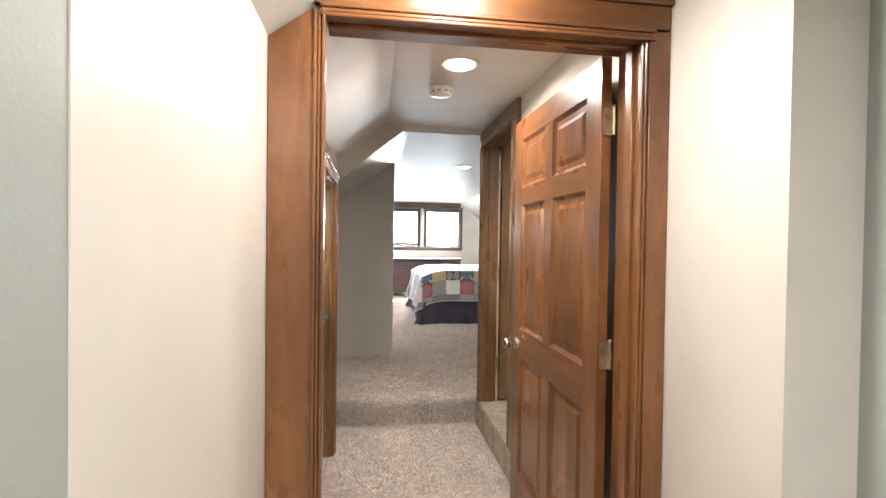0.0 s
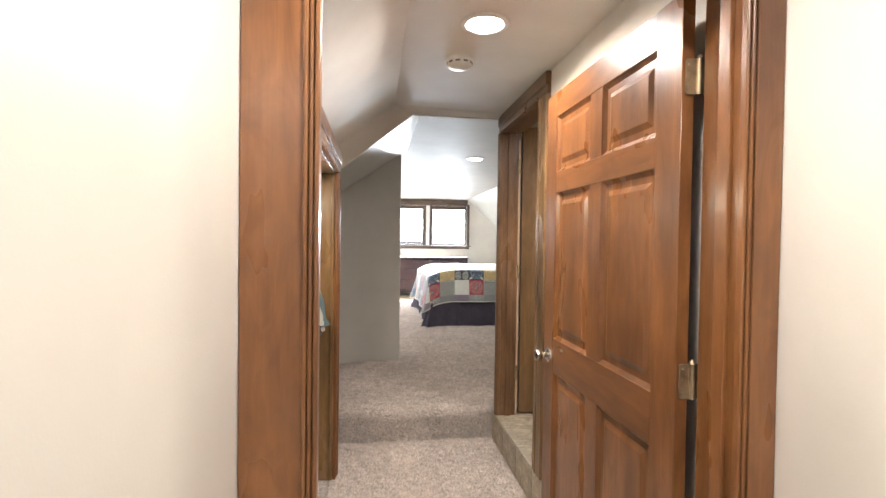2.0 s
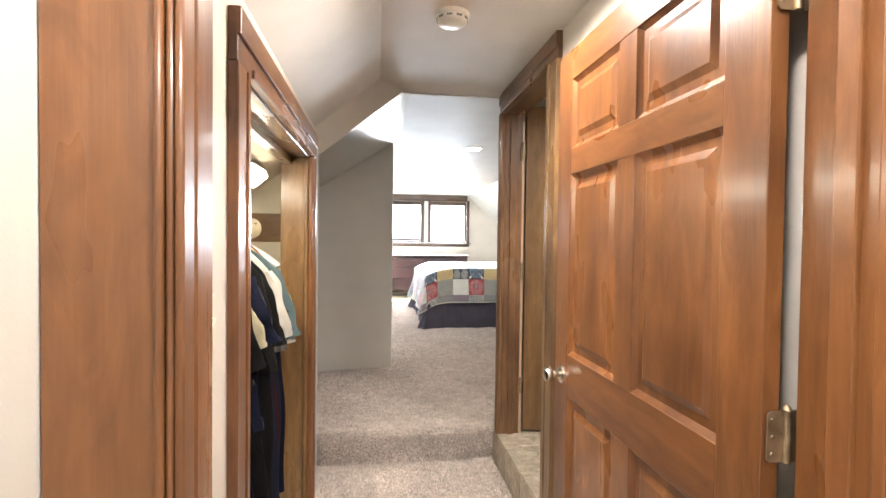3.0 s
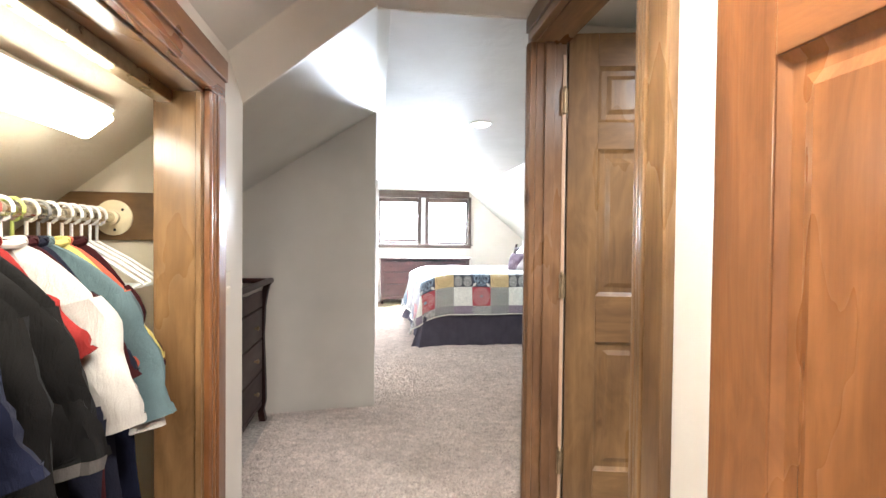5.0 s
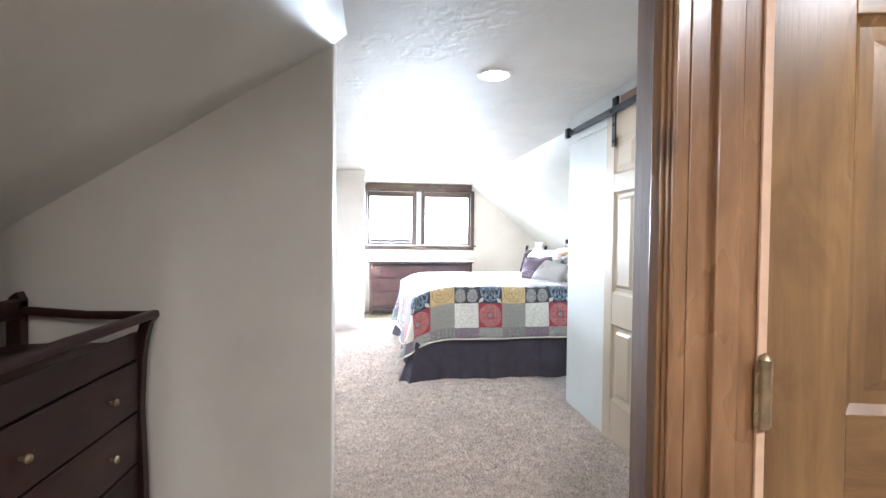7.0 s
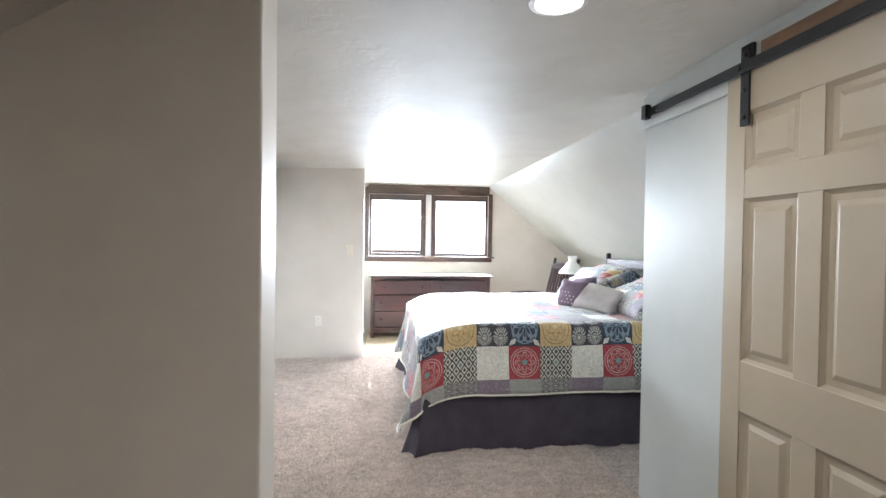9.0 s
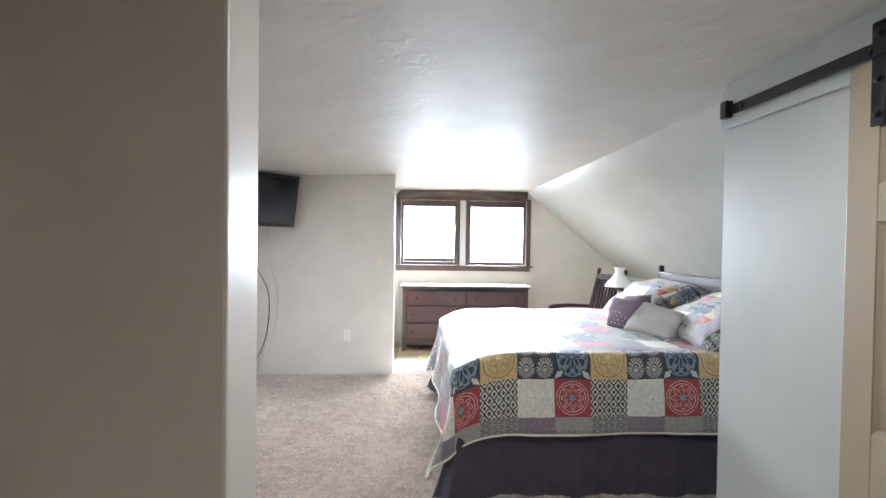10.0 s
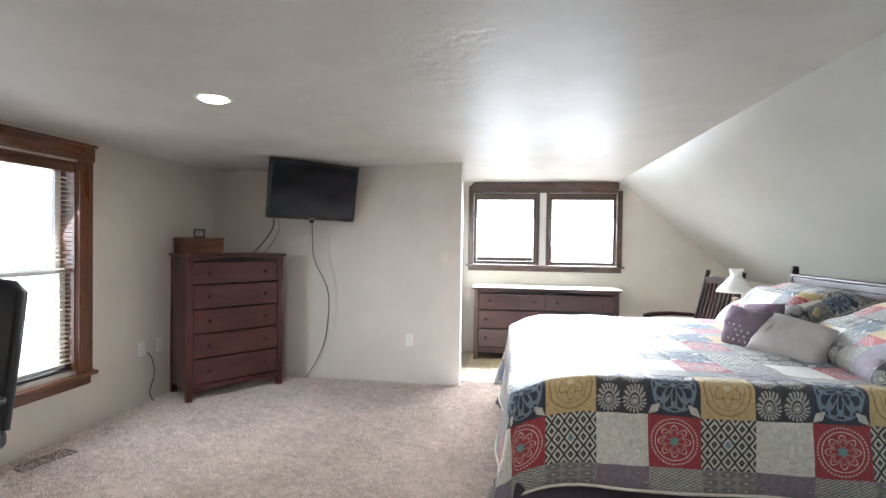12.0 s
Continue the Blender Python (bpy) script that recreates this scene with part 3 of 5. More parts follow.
def knob(parent, x, y, z, s=-1, mat=NICKEL):
    ro = pose(x, y, z, 90 if s < 0 else -90)
    k = part("knob", bm_lathe([(0.011, 0.0), (0.011, 0.022), (0.014, 0.03), (0.026, 0.038), (0.029, 0.048), (0.025, 0.060), (0.012, 0.066), (0.0, 0.067)], 24, ro), mat, parent, "satin metal door knob", True)
    part("rose", bm_lathe([(0.032, 0.0), (0.031, 0.005), (0.024, 0.009), (0.012, 0.010)], 24, ro), mat, k, "", True)


# leaf of the entry door: local x runs along +y from the hinge, the seen face looks to -x
d1 = six_panel("door_1", "stained pine six-panel door standing open into the hall", pose(0.757, 1.478, 0.025, 0, 0, 90.2), 0.968, 2.035, OAK, st=0.112)
hinge(d1, -0.008, -0.007, 1.82, turn=-90.0)
hinge(d1, -0.008, -0.007, 1.045, turn=-90.0)
hinge(d1, -0.008, -0.007, 0.26, turn=-90.0)
knob(d1, 0.905, 0.035, 0.90, 1)
knob(d1, 0.905, 0.0, 0.90, -1)
part("latch", bm_box(0.9675, 0.9695, 0.008, 0.027, 0.86, 0.93, 0.001), BRASS, d1)
d2 = six_panel("door_2", "brown six-panel bathroom door standing open", pose(0.968, 3.642, UP + 0.012, 0, 0, -12), 0.775, 2.0, TAN, 0.035, (0.245, 0.775, 0.965, 1.56, 1.67, 1.895))
for hz in (1.72, 0.99, 0.29):
    hinge(d2, -0.022, -0.042, hz, HINGE, 0.095, 0.012)

# ---- sliding barn door ----
BARN = (0.25, 0.725, 0.92, 1.545, 1.655, 1.88)
bd = six_panel("sliding_door", "cream painted six-panel sliding door on an iron rail", pose(1.792, 5.835, UP + 0.02, 0, 0, -90), 0.765, 1.945, CREAM, 0.036, BARN, 0.100)
for hx in (0.10, 0.66):
    st = part("strap_hanger", bm_join(bm_box(hx - 0.022, hx + 0.022, -0.008, -0.001, 1.75, 2.04, 0.002), bm_box(hx - 0.022, hx + 0.022, -0.008, 0.03, 2.026, 2.04, 0.002)), IRON, bd, "black iron strap hanger")
    part("wheel", bm_lathe([(0.028, -0.010), (0.032, -0.008), (0.026, 0), (0.032, 0.008), (0.028, 0.010)], 24, pose(hx, 0.012, 2.005, 90)), IRON, st, "", True)
    part("wheel_box", bm_box(hx - 0.030, hx + 0.030, -0.004, 0.030, 1.985, 2.046, 0.005), IRON, st)
    for bz in (1.78, 1.88, 2.005):
        part("bolt", bm_lathe([(0.010, 0), (0.010, 0.006), (0.005, 0.009)], 6, pose(hx, -0.007, bz, 90)), IRON, st)
rail_t = thing("barn_door_rail", "black flat iron rail for the sliding door", "rail")
part("bar", bm_box(1.770, 1.777, 4.35, 6.40, 2.165, 2.205, 0.001), IRON, rail_t)
part("stop", bm_box(1.752, 1.785, 6.37, 6.41, 2.155, 2.225, 0.004), IRON, rail_t)
for yy in (4.5, 5.1, 5.75, 6.3):
    part("spacer", bm_tube([(1.765, yy, 2.185), (1.803, yy, 2.185)], 0.010, 10), IRON, rail_t)
structure("trim_barn_header", bm_box(1.802, 1.8215, 4.2, 6.478, 2.125, 2.285, 0.003), PALE, "painted backing board above the sliding door", "trim")
structure("trim_barn_cap", bm_box(1.790, 1.8015, 4.2, 5.67, 2.212, 2.258, 0.003), BROWN[1], "thin wooden strip above the rail board", "trim")


# ---- small wall fittings ----
def wall_plate(name, label, m, mat, toggles=1, outlet=False):
    """Faces local -y, centred."""
    t = thing(name, label, "outlet" if outlet else "light switch", m)
    w = 0.035 + 0.0 if toggles == 1 else 0.058
    part("plate", bm_box(-w, w, -0.006, -0.0005, -0.0575, 0.0575, 0.003), mat, t)
    for i in range(toggles):
        ox = (i - (toggles - 1) / 2) * 0.046
        if outlet:
            for oz in (-0.02, 0.02):
                so = part("socket", bm_lathe([(0.015, 0), (0.014, 0.002)], 18, pose(ox, -0.006, oz, 90)), WHITE, t)
                for dx in (-0.005, 0.005):
                    part("slot", bm_box(ox + dx - 0.001, ox + dx + 0.001, -0.0088, -0.0078, oz - 0.003, oz + 0.005), DARK, so)
        else:
            part("bezel", bm_box(ox - 0.006, ox + 0.006, -0.0075, -0.0055, -0.013, 0.013, 0.0008), mat, t)
            part("toggle", bm_box(ox - 0.004, ox + 0.004, -0.017, -0.006, 0.0, 0.010, 0.0015), mat, t)
    for oz in (-0.042, 0.042) if not outlet else (0.0,):
        part("screw", bm_lathe([(0.003, 0), (0.002, 0.001)], 8, pose(0, -0.006, oz, 90)), mat, t)
    return t


wall_plate("light_switch", "almond double light switch on the hall wall", pose(-0.2795, 1.735, 1.228, 0, 0, 90), ALMOND, 2)
wall_plate("light_switch", "almond light switch beside the closet frame", pose(-0.2795, 3.435, 1.218, 0, 0, 90), ALMOND)
wall_plate("light_switch", "almond light switch at the end of the screen wall", pose(0.085, 9.6085, 1.41), ALMOND)
wall_plate("wall_outlet", "white power outlet low on the screen wall", pose(-0.247, 9.6085, 0.62), WHITE, 1, True)
wall_plate("wall_outlet", "white power outlet with a plug beside the chest", pose(-2.2695, 8.60, 0.66, 0, 0, 90), WHITE, 1, True)
wall_plate("wall_outlet", "white cable outlet beside the chest", pose(-2.2695, 8.80, 0.66, 0, 0, 90), WHITE, 1, True)


def can(name, x, y, z, power, color, label):
    t = thing(name, label, "ceiling light", pose(x, y, z))
    part("trim_ring", bm_lathe([(0.098, 0.0), (0.096, -0.006), (0.078, -0.009), (0.072, -0.002), (0.072, 0.0)], 36), WHITE, t, "", True)
    part("lens", bm_lathe([(0.0715, -0.001), (0.066, -0.010), (0.05, -0.019), (0.025, -0.024), (0.0, -0.025)], 36), glow("lamp_lens", color, power), t, "glowing lens", True)
    return t


can("recessed_light", 0.22, 1.00, HC, 14, WARM, "round recessed ceiling light switched on above the door")
# unseen fixture that goes with the added rear fill
can("recessed_light", 0.22, -0.9, HC, 14, SOFT, "round ceiling fixture for the added fill light, unseen in the entry room")
can("recessed_light", 0.378, 2.24, HC, 14, WARM, "round recessed ceiling light switched on in the hall")
can("recessed_light", 1.035, 5.63, BC, 14, SOFT, "round recessed ceiling light switched on near the bed")
can("recessed_light", -0.83, 7.34, BC - 0.026, 14, SOFT, "round recessed ceiling light switched on by the side window")
# unseen fixture that goes with the added bathroom fill
can("recessed_light", 1.45, 2.7, 2.30, 10, SOFT, "round ceiling fixture for the added fill light, unseen in the bathroom")

sd = thing("smoke_detector", "round white smoke detector on the hall ceiling", "smoke detector", pose(0.345, 2.635, HC))
part("base", bm_lathe([(0.068, 0), (0.068, -0.014), (0.064, -0.018)], 36), WHITE, sd, "", True)
part("cover", bm_lathe([(0.060, -0.018), (0.060, -0.030), (0.052, -0.040), (0.030, -0.045), (0.0, -0.046)], 36), WHITE, sd, "", True)
SLOT = plain("slot_grey", (0.2, 0.2, 0.2), 0.7)
for k in range(10):
    a = k * 36
    part("vent_slot", bm_box(0.0595, 0.0612, -0.011, 0.011, -0.029, -0.021), SLOT, sd).matrix_local = pose(0, 0, 0, 0, 0, a)

# ---- closet contents ----
rod = thing("closet_rod", "round metal closet rod with flanged ends", "closet rod")
part("bar", bm_tube([(-0.60, 1.562, 1.445), (-0.60, 3.40, 1.445)], 0.017, 16), NICKEL, rod, "", True)
fl = part("flange", bm_lathe([(0.055, 0.0), (0.055, 0.006), (0.046, 0.010), (0.024, 0.013), (0.024, 0.028), (0.019, 0.03)], 28, pose(-0.60, 3.405, 1.445, 90)), plain("ivory_enamel", (0.70, 0.60, 0.38), 0.4), rod, "ivory enamelled flange", True)
for a in (40, 160, 280):
    part("screw", bm_lathe([(0.005, 0), (0.004, 0.003)], 8, pose(-0.60 + 0.038 * math.cos(radians(a)), 3.3955, 1.445 + 0.038 * math.sin(radians(a)), 90)), IRON, fl)
board = thing("cleat_board", "tan wooden cleat board carrying the closet rod", "board")
part("plank", bm_box(-1.05, -0.43, 3.406, 3.419, 1.375, 1.525, 0.002), TAN[0], board)
tube = thing("closet_lamp", "long glowing fluorescent lamp on the closet slope", "lamp", pose(-0.505, 2.5, 1.688, 0, -38.7, 0))
part("housing", bm_box(-0.055, 0.055, -0.62, 0.62, -0.016, 0.0, 0.003), WHITE, tube)
part("diffuser", bm_box(-0.045, 0.045, -0.60, 0.60, -0.045, -0.016, 0.012, 3), glow("fluorescent", (1.0, 0.90, 0.70), 13.0), tube, "glowing ribbed diffuser")


def garment(y, color, mat, seed, width=0.40, hem=0.62, sleeve=0.28, thick=0.03, long=False, trim=None):
    rnd = random.Random(seed)
    yaw = rnd.uniform(-9, 9)
    t = thing("shirt", "", "shirt", pose(-0.60 + rnd.uniform(-0.012, 0.012), y, 0, 0, 0, yaw), "clothes on the rod")
    ph = [rnd.uniform(0, 6.28) for _ in range(6)]
    hw = width / 2

    def body(u, v):
        a = 2 * math.pi * u
        if v < 0.2:
            k = v / 0.2
            w, z = 0.05 + (hw - 0.05) * k ** 0.9, 1.372 - 0.125 * k ** 1.25
        else:
            k = (v - 0.2) / 0.8
            z = 1.247 - k * (1.247 - hem)
            w = hw * (1 - 0.17 * math.sin(min(1, k * 2.5) * 1.57)) * (1 + (0.22 if long else 0.04) * k)
        pleat = 1 + (0.15 + 0.45 * v) * math.sin(4 * a + ph[0] + 1.5 * v) + 0.3 * v * math.sin(7 * a + ph[1])
        rip = noise.noise(Vector((3.5 * math.cos(a) + ph[3], 3.5 * math.sin(a), 7 * v + ph[1])))
        return (w * math.cos(a) * (1 + 0.02 * rip) * (1 + 0.05 * v * math.sin(5 * a + ph[2])) + 0.02 * v * math.sin(5 * v + ph[2]), thick * (0.55 + 0.75 * v) * (1 + 0.8 * rip) * pleat * math.sin(a) + 0.02 * v * math.sin(4 * v + ph[3]), z + 0.014 * math.sin(2 * a + ph[1]) * v * v)
    part("body", bm_grid(30, 22, body), mat, t, "", True)
    for s in (-1, 1):
        p0 = Vector((s * (hw - 0.045), 0, 1.243))
        p1 = p0 + Vector((s * (0.065 if long else 0.085) + rnd.uniform(-0.015, 0.015), rnd.uniform(-0.025, 0.025), -sleeve))
        axis = (p1 - p0).normalized()
        side = axis.cross(Vector((0, 1, 0))).normalized()

        def arm(u, v, p0=p0, p1=p1, side=side):
            a = 2 * math.pi * u
            c = p0.lerp(p1, v)
            r = (0.062 - (0.020 if long else 0.004) * v) * (0.75 + 0.25 * min(1, v * 5))
            crease = 1 + 0.22 * math.sin(3 * a + ph[4] + 4 * v) + 0.14 * math.sin(9 * v + ph[5])
            rip = noise.noise(Vector((2.5 * math.cos(a) + ph[2], 2.5 * math.sin(a), 6 * v + ph[4])))
            q = c + side * (r * math.cos(a) * (1 + 0.05 * rip)) + Vector((0, 1, 0)) * (0.022 * (crease + 1.1 * rip) * math.sin(a) + 0.012 * rip)
            return (q.x + 0.006 * math.sin(11 * v + ph[0]), q.y + 0.008 * math.sin(7 * v + ph[1]), q.z)
        part("sleeve", bm_grid(16, 14, arm), mat, t, "", True)
        part("cuff", bm_grid(16, 1, lambda u, v, f=arm: tuple(Vector(f(u, 0.93 + 0.07 * v)) + Vector((math.cos(2 * math.pi * u) * 0.004, math.sin(2 * math.pi * u) * 0.003, 0)))), trim or mat, t, "", True)
    part("collar", bm_tube([(0.055 * math.cos(q * 0.524), 0.03 * math.sin(q * 0.524), 1.372 + 0.006 * math.sin(q * 1.05)) for q in range(13)], 0.010, 8), mat, t, "", True)
    tagged(t, color + " hanging on the closet rod")
    hanger(y, seed, hw, yaw, False)
    return t


def hanger(y, seed, hw=0.21, yaw=3.0, bare=True):
    hm = HANGERS[seed % len(HANGERS)]
    h = thing("clothes_hanger", hm[1] + " clothes hanger on the closet rod", "hanger", pose(-0.60, y, 0, 0, 0, yaw), "hangers on the rod")
    hook = [(0.0, 0, 1.375), (0.0, 0, 1.42)] + [(0.026 * math.sin(radians(a)), 0, 1.445 - 0.026 * math.cos(radians(a))) for a in range(20, 300, 28)]
    part("hook", bm_tube(hook, 0.0042, 8), hm[0], h, "", True)
    if not bare:
        hw = 0.14
    part("shoulder_bar", bm_tube([(-hw + 0.035, 0, 1.258), (-0.45 * hw, 0, 1.315), (0, 0, 1.372), (0.45 * hw, 0, 1.315), (hw - 0.035, 0, 1.258)], 0.005, 8), hm[0], h, "", True)
    part("trouser_bar", bm_tube([(-hw + 0.035, 0, 1.258), (-hw + 0.06, 0, 1.246), (hw - 0.06, 0, 1.246), (hw - 0.035, 0, 1.258)], 0.004, 8), hm[0], h, "", True)


WHITE_H, IVORY_H = plain("white_hanger", (0.72, 0.71, 0.68), 0.35), plain("ivory_hanger", (0.62, 0.58, 0.50), 0.35)
HANGERS = [(WHITE_H, "white plastic"), (IVORY_H, "ivory plastic"), (plain("brick_hanger", (0.30, 0.07, 0.05), 0.35), "brick red plastic"), (WHITE_H, "white plastic"), (plain("lime_hanger", (0.36, 0.42, 0.10), 0.35), "lime plastic"), (IVORY_H, "ivory plastic"), (plain("grey_hanger", (0.16, 0.15, 0.14), 0.35), "grey plastic")]
NAVY, CHAR, OFFW = cloth("navy_cotton", (0.0055, 0.0065, 0.015)), cloth("charcoal_cotton", (0.0065, 0.0062, 0.0062)), cloth("white_cotton", (0.42, 0.40, 0.37))
CREAMY, TEAL, CORAL = cloth("cream_cotton", (0.27, 0.24, 0.165)), cloth("teal_cotton", (0.085, 0.125, 0.135)), cloth("coral_cotton", (0.36, 0.075, 0.045))
GREYC, MAROON, RED = cloth("grey_cotton", (0.05, 0.045, 0.042)), cloth("maroon_cotton", (0.032, 0.008, 0.009)), cloth("red_cotton", (0.20, 0.022, 0.02))
LEMON, DENIM = cloth("lemon_cotton", (0.40, 0.34, 0.11)), cloth("dark_denim", (0.012, 0.013, 0.022))
RACK = [
    (2.04, "grey brown jacket", GREYC, 0.42, 0.50, True, None), (2.14, "charcoal shirt", CHAR, 0.55, 0.28, False, None), (2.24, "navy jacket", NAVY, 0.42, 0.52, True, None),
    (2.33, "charcoal jacket", CHAR, 0.42, 0.50, True, None), (2.41, "charcoal shirt", CHAR, 0.45, 0.30, False, None), (2.47, "navy jacket", NAVY, 0.42, 0.50, True, None),
    (2.525, "cream shirt", CREAMY, 0.70, 0.25, False, None), (2.59, "navy shirt", NAVY, 0.50, 0.24, False, None), (2.65, "charcoal jacket", CHAR, 0.40, 0.36, True, None),
    (2.73, "black t-shirt", CHAR, 0.52, 0.30, False, None), (2.80, "black shirt", CHAR, 0.45, 0.31, False, GREYC), (2.855, "red t-shirt", RED, 0.80, 0.13, False, None),
    (2.90, "white t-shirt", OFFW, 0.78, 0.29, False, None), (2.94, "maroon shirt", MAROON, 0.60, 0.20, False, None), (2.975, "dark denim shirt", DENIM, 0.62, 0.20, False, None),
    (3.02, "grey teal t-shirt", TEAL, 0.66, 0.31, False, None), (3.06, "lemon yellow t-shirt", LEMON, 0.80, 0.19, False, None),
    (3.10, "coral red shirt with striped cuffs", CORAL, 0.72, 0.34, False, OFFW), (3.15, "maroon shirt", MAROON, 0.70, 0.22, False, None)]
SLIM = {RED: 0.27, LEMON: 0.34, MAROON: 0.33, DENIM: 0.32, CREAMY: 0.34, CORAL: 0.41, TEAL: 0.44}
for i, (gy, lab, mat, hem, slv, lng, cuff) in enumerate(RACK):
    garment(gy, lab, mat, 11 + i, SLIM.get(mat, 0.40 + 0.02 * (i % 3)), hem, slv, 0.020, lng, cuff)


def trousers(y, color, mat, seed, low):
    """A pair hung by the waist, both legs hanging."""
    rnd = random.Random(seed)
    t = thing("trousers", color + " trousers hanging on the closet rod", "trousers", pose(-0.54, y, 0, 0, 0, rnd.uniform(-8, 8)), "clothes on the rod")
    ph = rnd.uniform(0, 6.28)
    for s in (-1, 1):
        def leg(u, v, s=s):
            a = 2 * math.pi * u
            w = 0.088 * (1 - 0.18 * v) * (1 + 0.07 * math.sin(9 * v + ph))
            return (s * (0.078 + 0.035 * v) + w * math.cos(a), (0.020 + 0.012 * v) * math.sin(a) * (1 + 0.35 * math.sin(3 * a + 5 * v + ph)) + 0.012 * math.sin(6 * v + ph + s), 0.99 - v * (0.99 - low))
        part("leg", bm_grid(20, 24, leg), mat, t, "", True)
    part("waistband", bm_grid(24, 2, lambda u, v: (0.165 * math.cos(2 * math.pi * u), 0.026 * math.sin(2 * math.pi * u), 1.02 - 0.035 * v)), mat, t, "", True)
    tagged(t, color + " trousers hanging on the closet rod", "trousers")


for gy, lab, mat, low in ((2.80, "black", CHAR, 0.12), (2.90, "dark denim", DENIM, 0.16), (2.94, "maroon", MAROON, 0.2), (2.98, "dark denim", DENIM, 0.14), (3.06, "navy", NAVY, 0.22)):
    trousers(gy, lab, mat, int(gy * 100), low)
for i, gy in enumerate((3.19, 3.235, 3.275, 3.31)):
    hanger(gy, 63 + 7 * i)

# ---- storage furniture ----
def drawer_front(parent, x0, x1, z0, z1, y, mats, knobs, kmat, arch=0.0, r=0.014):
    d = part("drawer", bm_box(x0, x1, y - 0.012, y + 0.006, z0, z1, 0.005, 3), mats[0], parent)
    for kx in knobs:
        part("knob", bm_lathe([(0.006, 0), (0.006, 0.010), (r, 0.016), (r * 1.05, 0.022), (r * 0.7, 0.028), (0.0, 0.029)], 16, pose(kx, y - 0.012, (z0 + z1) / 2, 90)), kmat, d, "", True)
    return d


def chest_of_drawers(name, label, m, w, d, h, rows, mats, foot=0.09, arched=True):
    """Front looks to local -y, the front's left foot at the origin."""
    c = thing(name, label, "dresser", m)
    p = 0.048
    for x in (0, w - p):
        for y in (0, d - p):
            part("leg", bm_prism([(x, y), (x + p, y), (x + p, y + p), (x, y + p)], "z", 0, h - 0.024, 0.003), mats[2], c)
    for x in (0.006, w - 0.026):
        part("side_panel", bm_box(x, x + 0.02, p + 0.001, d - p - 0.001, foot, h - 0.024, 0.002), mats[2], c)
    part("back_panel", bm_box(p, w - p, d - 0.012, d - 0.004, foot, h - 0.024), mats[2], c)
    part("top", bm_box(-0.022, w + 0.022, -0.024, d + 0.004, h - 0.0235, h, 0.007, 3), mats[0], c)
    z1 = h - 0.024
    hi = z1 - 0.035
    n = 14
    arc = [(p + (w - 2 * p) * i / n, hi + 0.028 * math.sin(math.pi * i / n) * (1 if arched else 0)) for i in range(n + 1)]
    part("apron", bm_prism([(p, z1), *arc, (w - p, z1)], "y", 0.004, 0.02), mats[0], c)
    part("bottom_rail", bm_prism([(p, foot + 0.045), (p, foot - 0.015)] + [(p + (w - 2 * p) * i / n, foot - 0.015 + 0.02 * math.sin(math.pi * i / n)) for i in range(1, n)] + [(w - p, foot - 0.015), (w - p, foot + 0.045)], "y", 0.004, 0.022), mats[0], c)
    part("carcass", bm_box(p, w - p, 0.024, d - 0.013, foot + 0.01, z1 - 0.002), DARK, c)
    z = foot + 0.049
    total = sum(r[0] for r in rows)
    room = hi - 0.004 - z
    for hh, cols in rows[::-1]:
        dz = room * hh / total
        x = p + 0.003
        span = w - 2 * p - 0.006
        for f in cols:
            dx = span * f
            ks = [x + dx * 0.17, x + dx * 0.83] if dx > 0.5 else [x + dx * 0.5]
            drawer_front(c, x + 0.002, x + dx - 0.002, z + 0.006, z + dz - 0.006, 0.012, mats, ks, ESPRESSO[2])
            x += dx
        z += dz
    return c


chest_of_drawers("chest_of_drawers", "tall cherry chest with five drawers set across the corner", pose(-1.925, 8.68, UP, 0, 0, 52.5), 0.84, 0.44, 1.235, [(1, (1,)), (1.08, (1,)), (1.08, (1,)), (1.1, (1,)), (1.12, (1,))], CHERRY)
chest_of_drawers("low_dresser", "long low cherry dresser under the twin windows", pose(0.295, 10.70, UP - 0.006, 0, 0, 0), 1.635, 0.385, 0.85, [(0.9, (0.5, 0.5)), (1, (1 / 3, 1 / 3, 1 / 3)), (1, (1 / 3, 1 / 3, 1 / 3))], CHERRY_SHADED, 0.10)

# cloth on the low dresser
RUNNER = cloth("beige_linen", (0.50, 0.46, 0.40), 0.85, 350)


def runner(u, v):
    x, y = 0.262 + 1.70 * u, 10.672 + 0.41 * v
    over = max(0.0, 0.272 - x, x - 1.954, 10.675 - y)
    return (x, y, UP - 0.006 + 0.8535 - 2.2 * over + 0.0012 * math.sin(x * 23 + y * 9))


rn = thing("dresser_runner", "thin beige linen runner on the low dresser", "table runner")
rm = part("cloth", bm_grid(120, 24, runner), RUNNER, rn, "", True)
rs = rm.modifiers.new("thickness", "SOLIDIFY")
rs.thickness, rs.offset = 0.003, 1

# things on the tall chest
WICKER = wood("brown_wicker", (0.11, 0.045, 0.026), (0.22, 0.105, 0.06), 0, 0.6)
cb = thing("wicker_basket", "low lidded brown wicker basket on the tall chest", "basket", pose(-2.03, 8.99, UP + 1.2355, 0, 0, 52.5))
part("body", bm_box(-0.165, 0.165, -0.105, 0.105, 0, 0.112, 0.004), WICKER, cb)
part("lid", bm_box(-0.178, 0.178, -0.118, 0.118, 0.1125, 0.138, 0.009, 3), WICKER, cb)
for k in range(6):
    z = 0.010 + 0.019 * k
    ring = [(-0.168, -0.108), (-0.056, -0.112), (0.056, -0.108), (0.168, -0.112), (0.168, 0.108), (0.0, 0.112), (-0.168, 0.108), (-0.168, -0.108)]
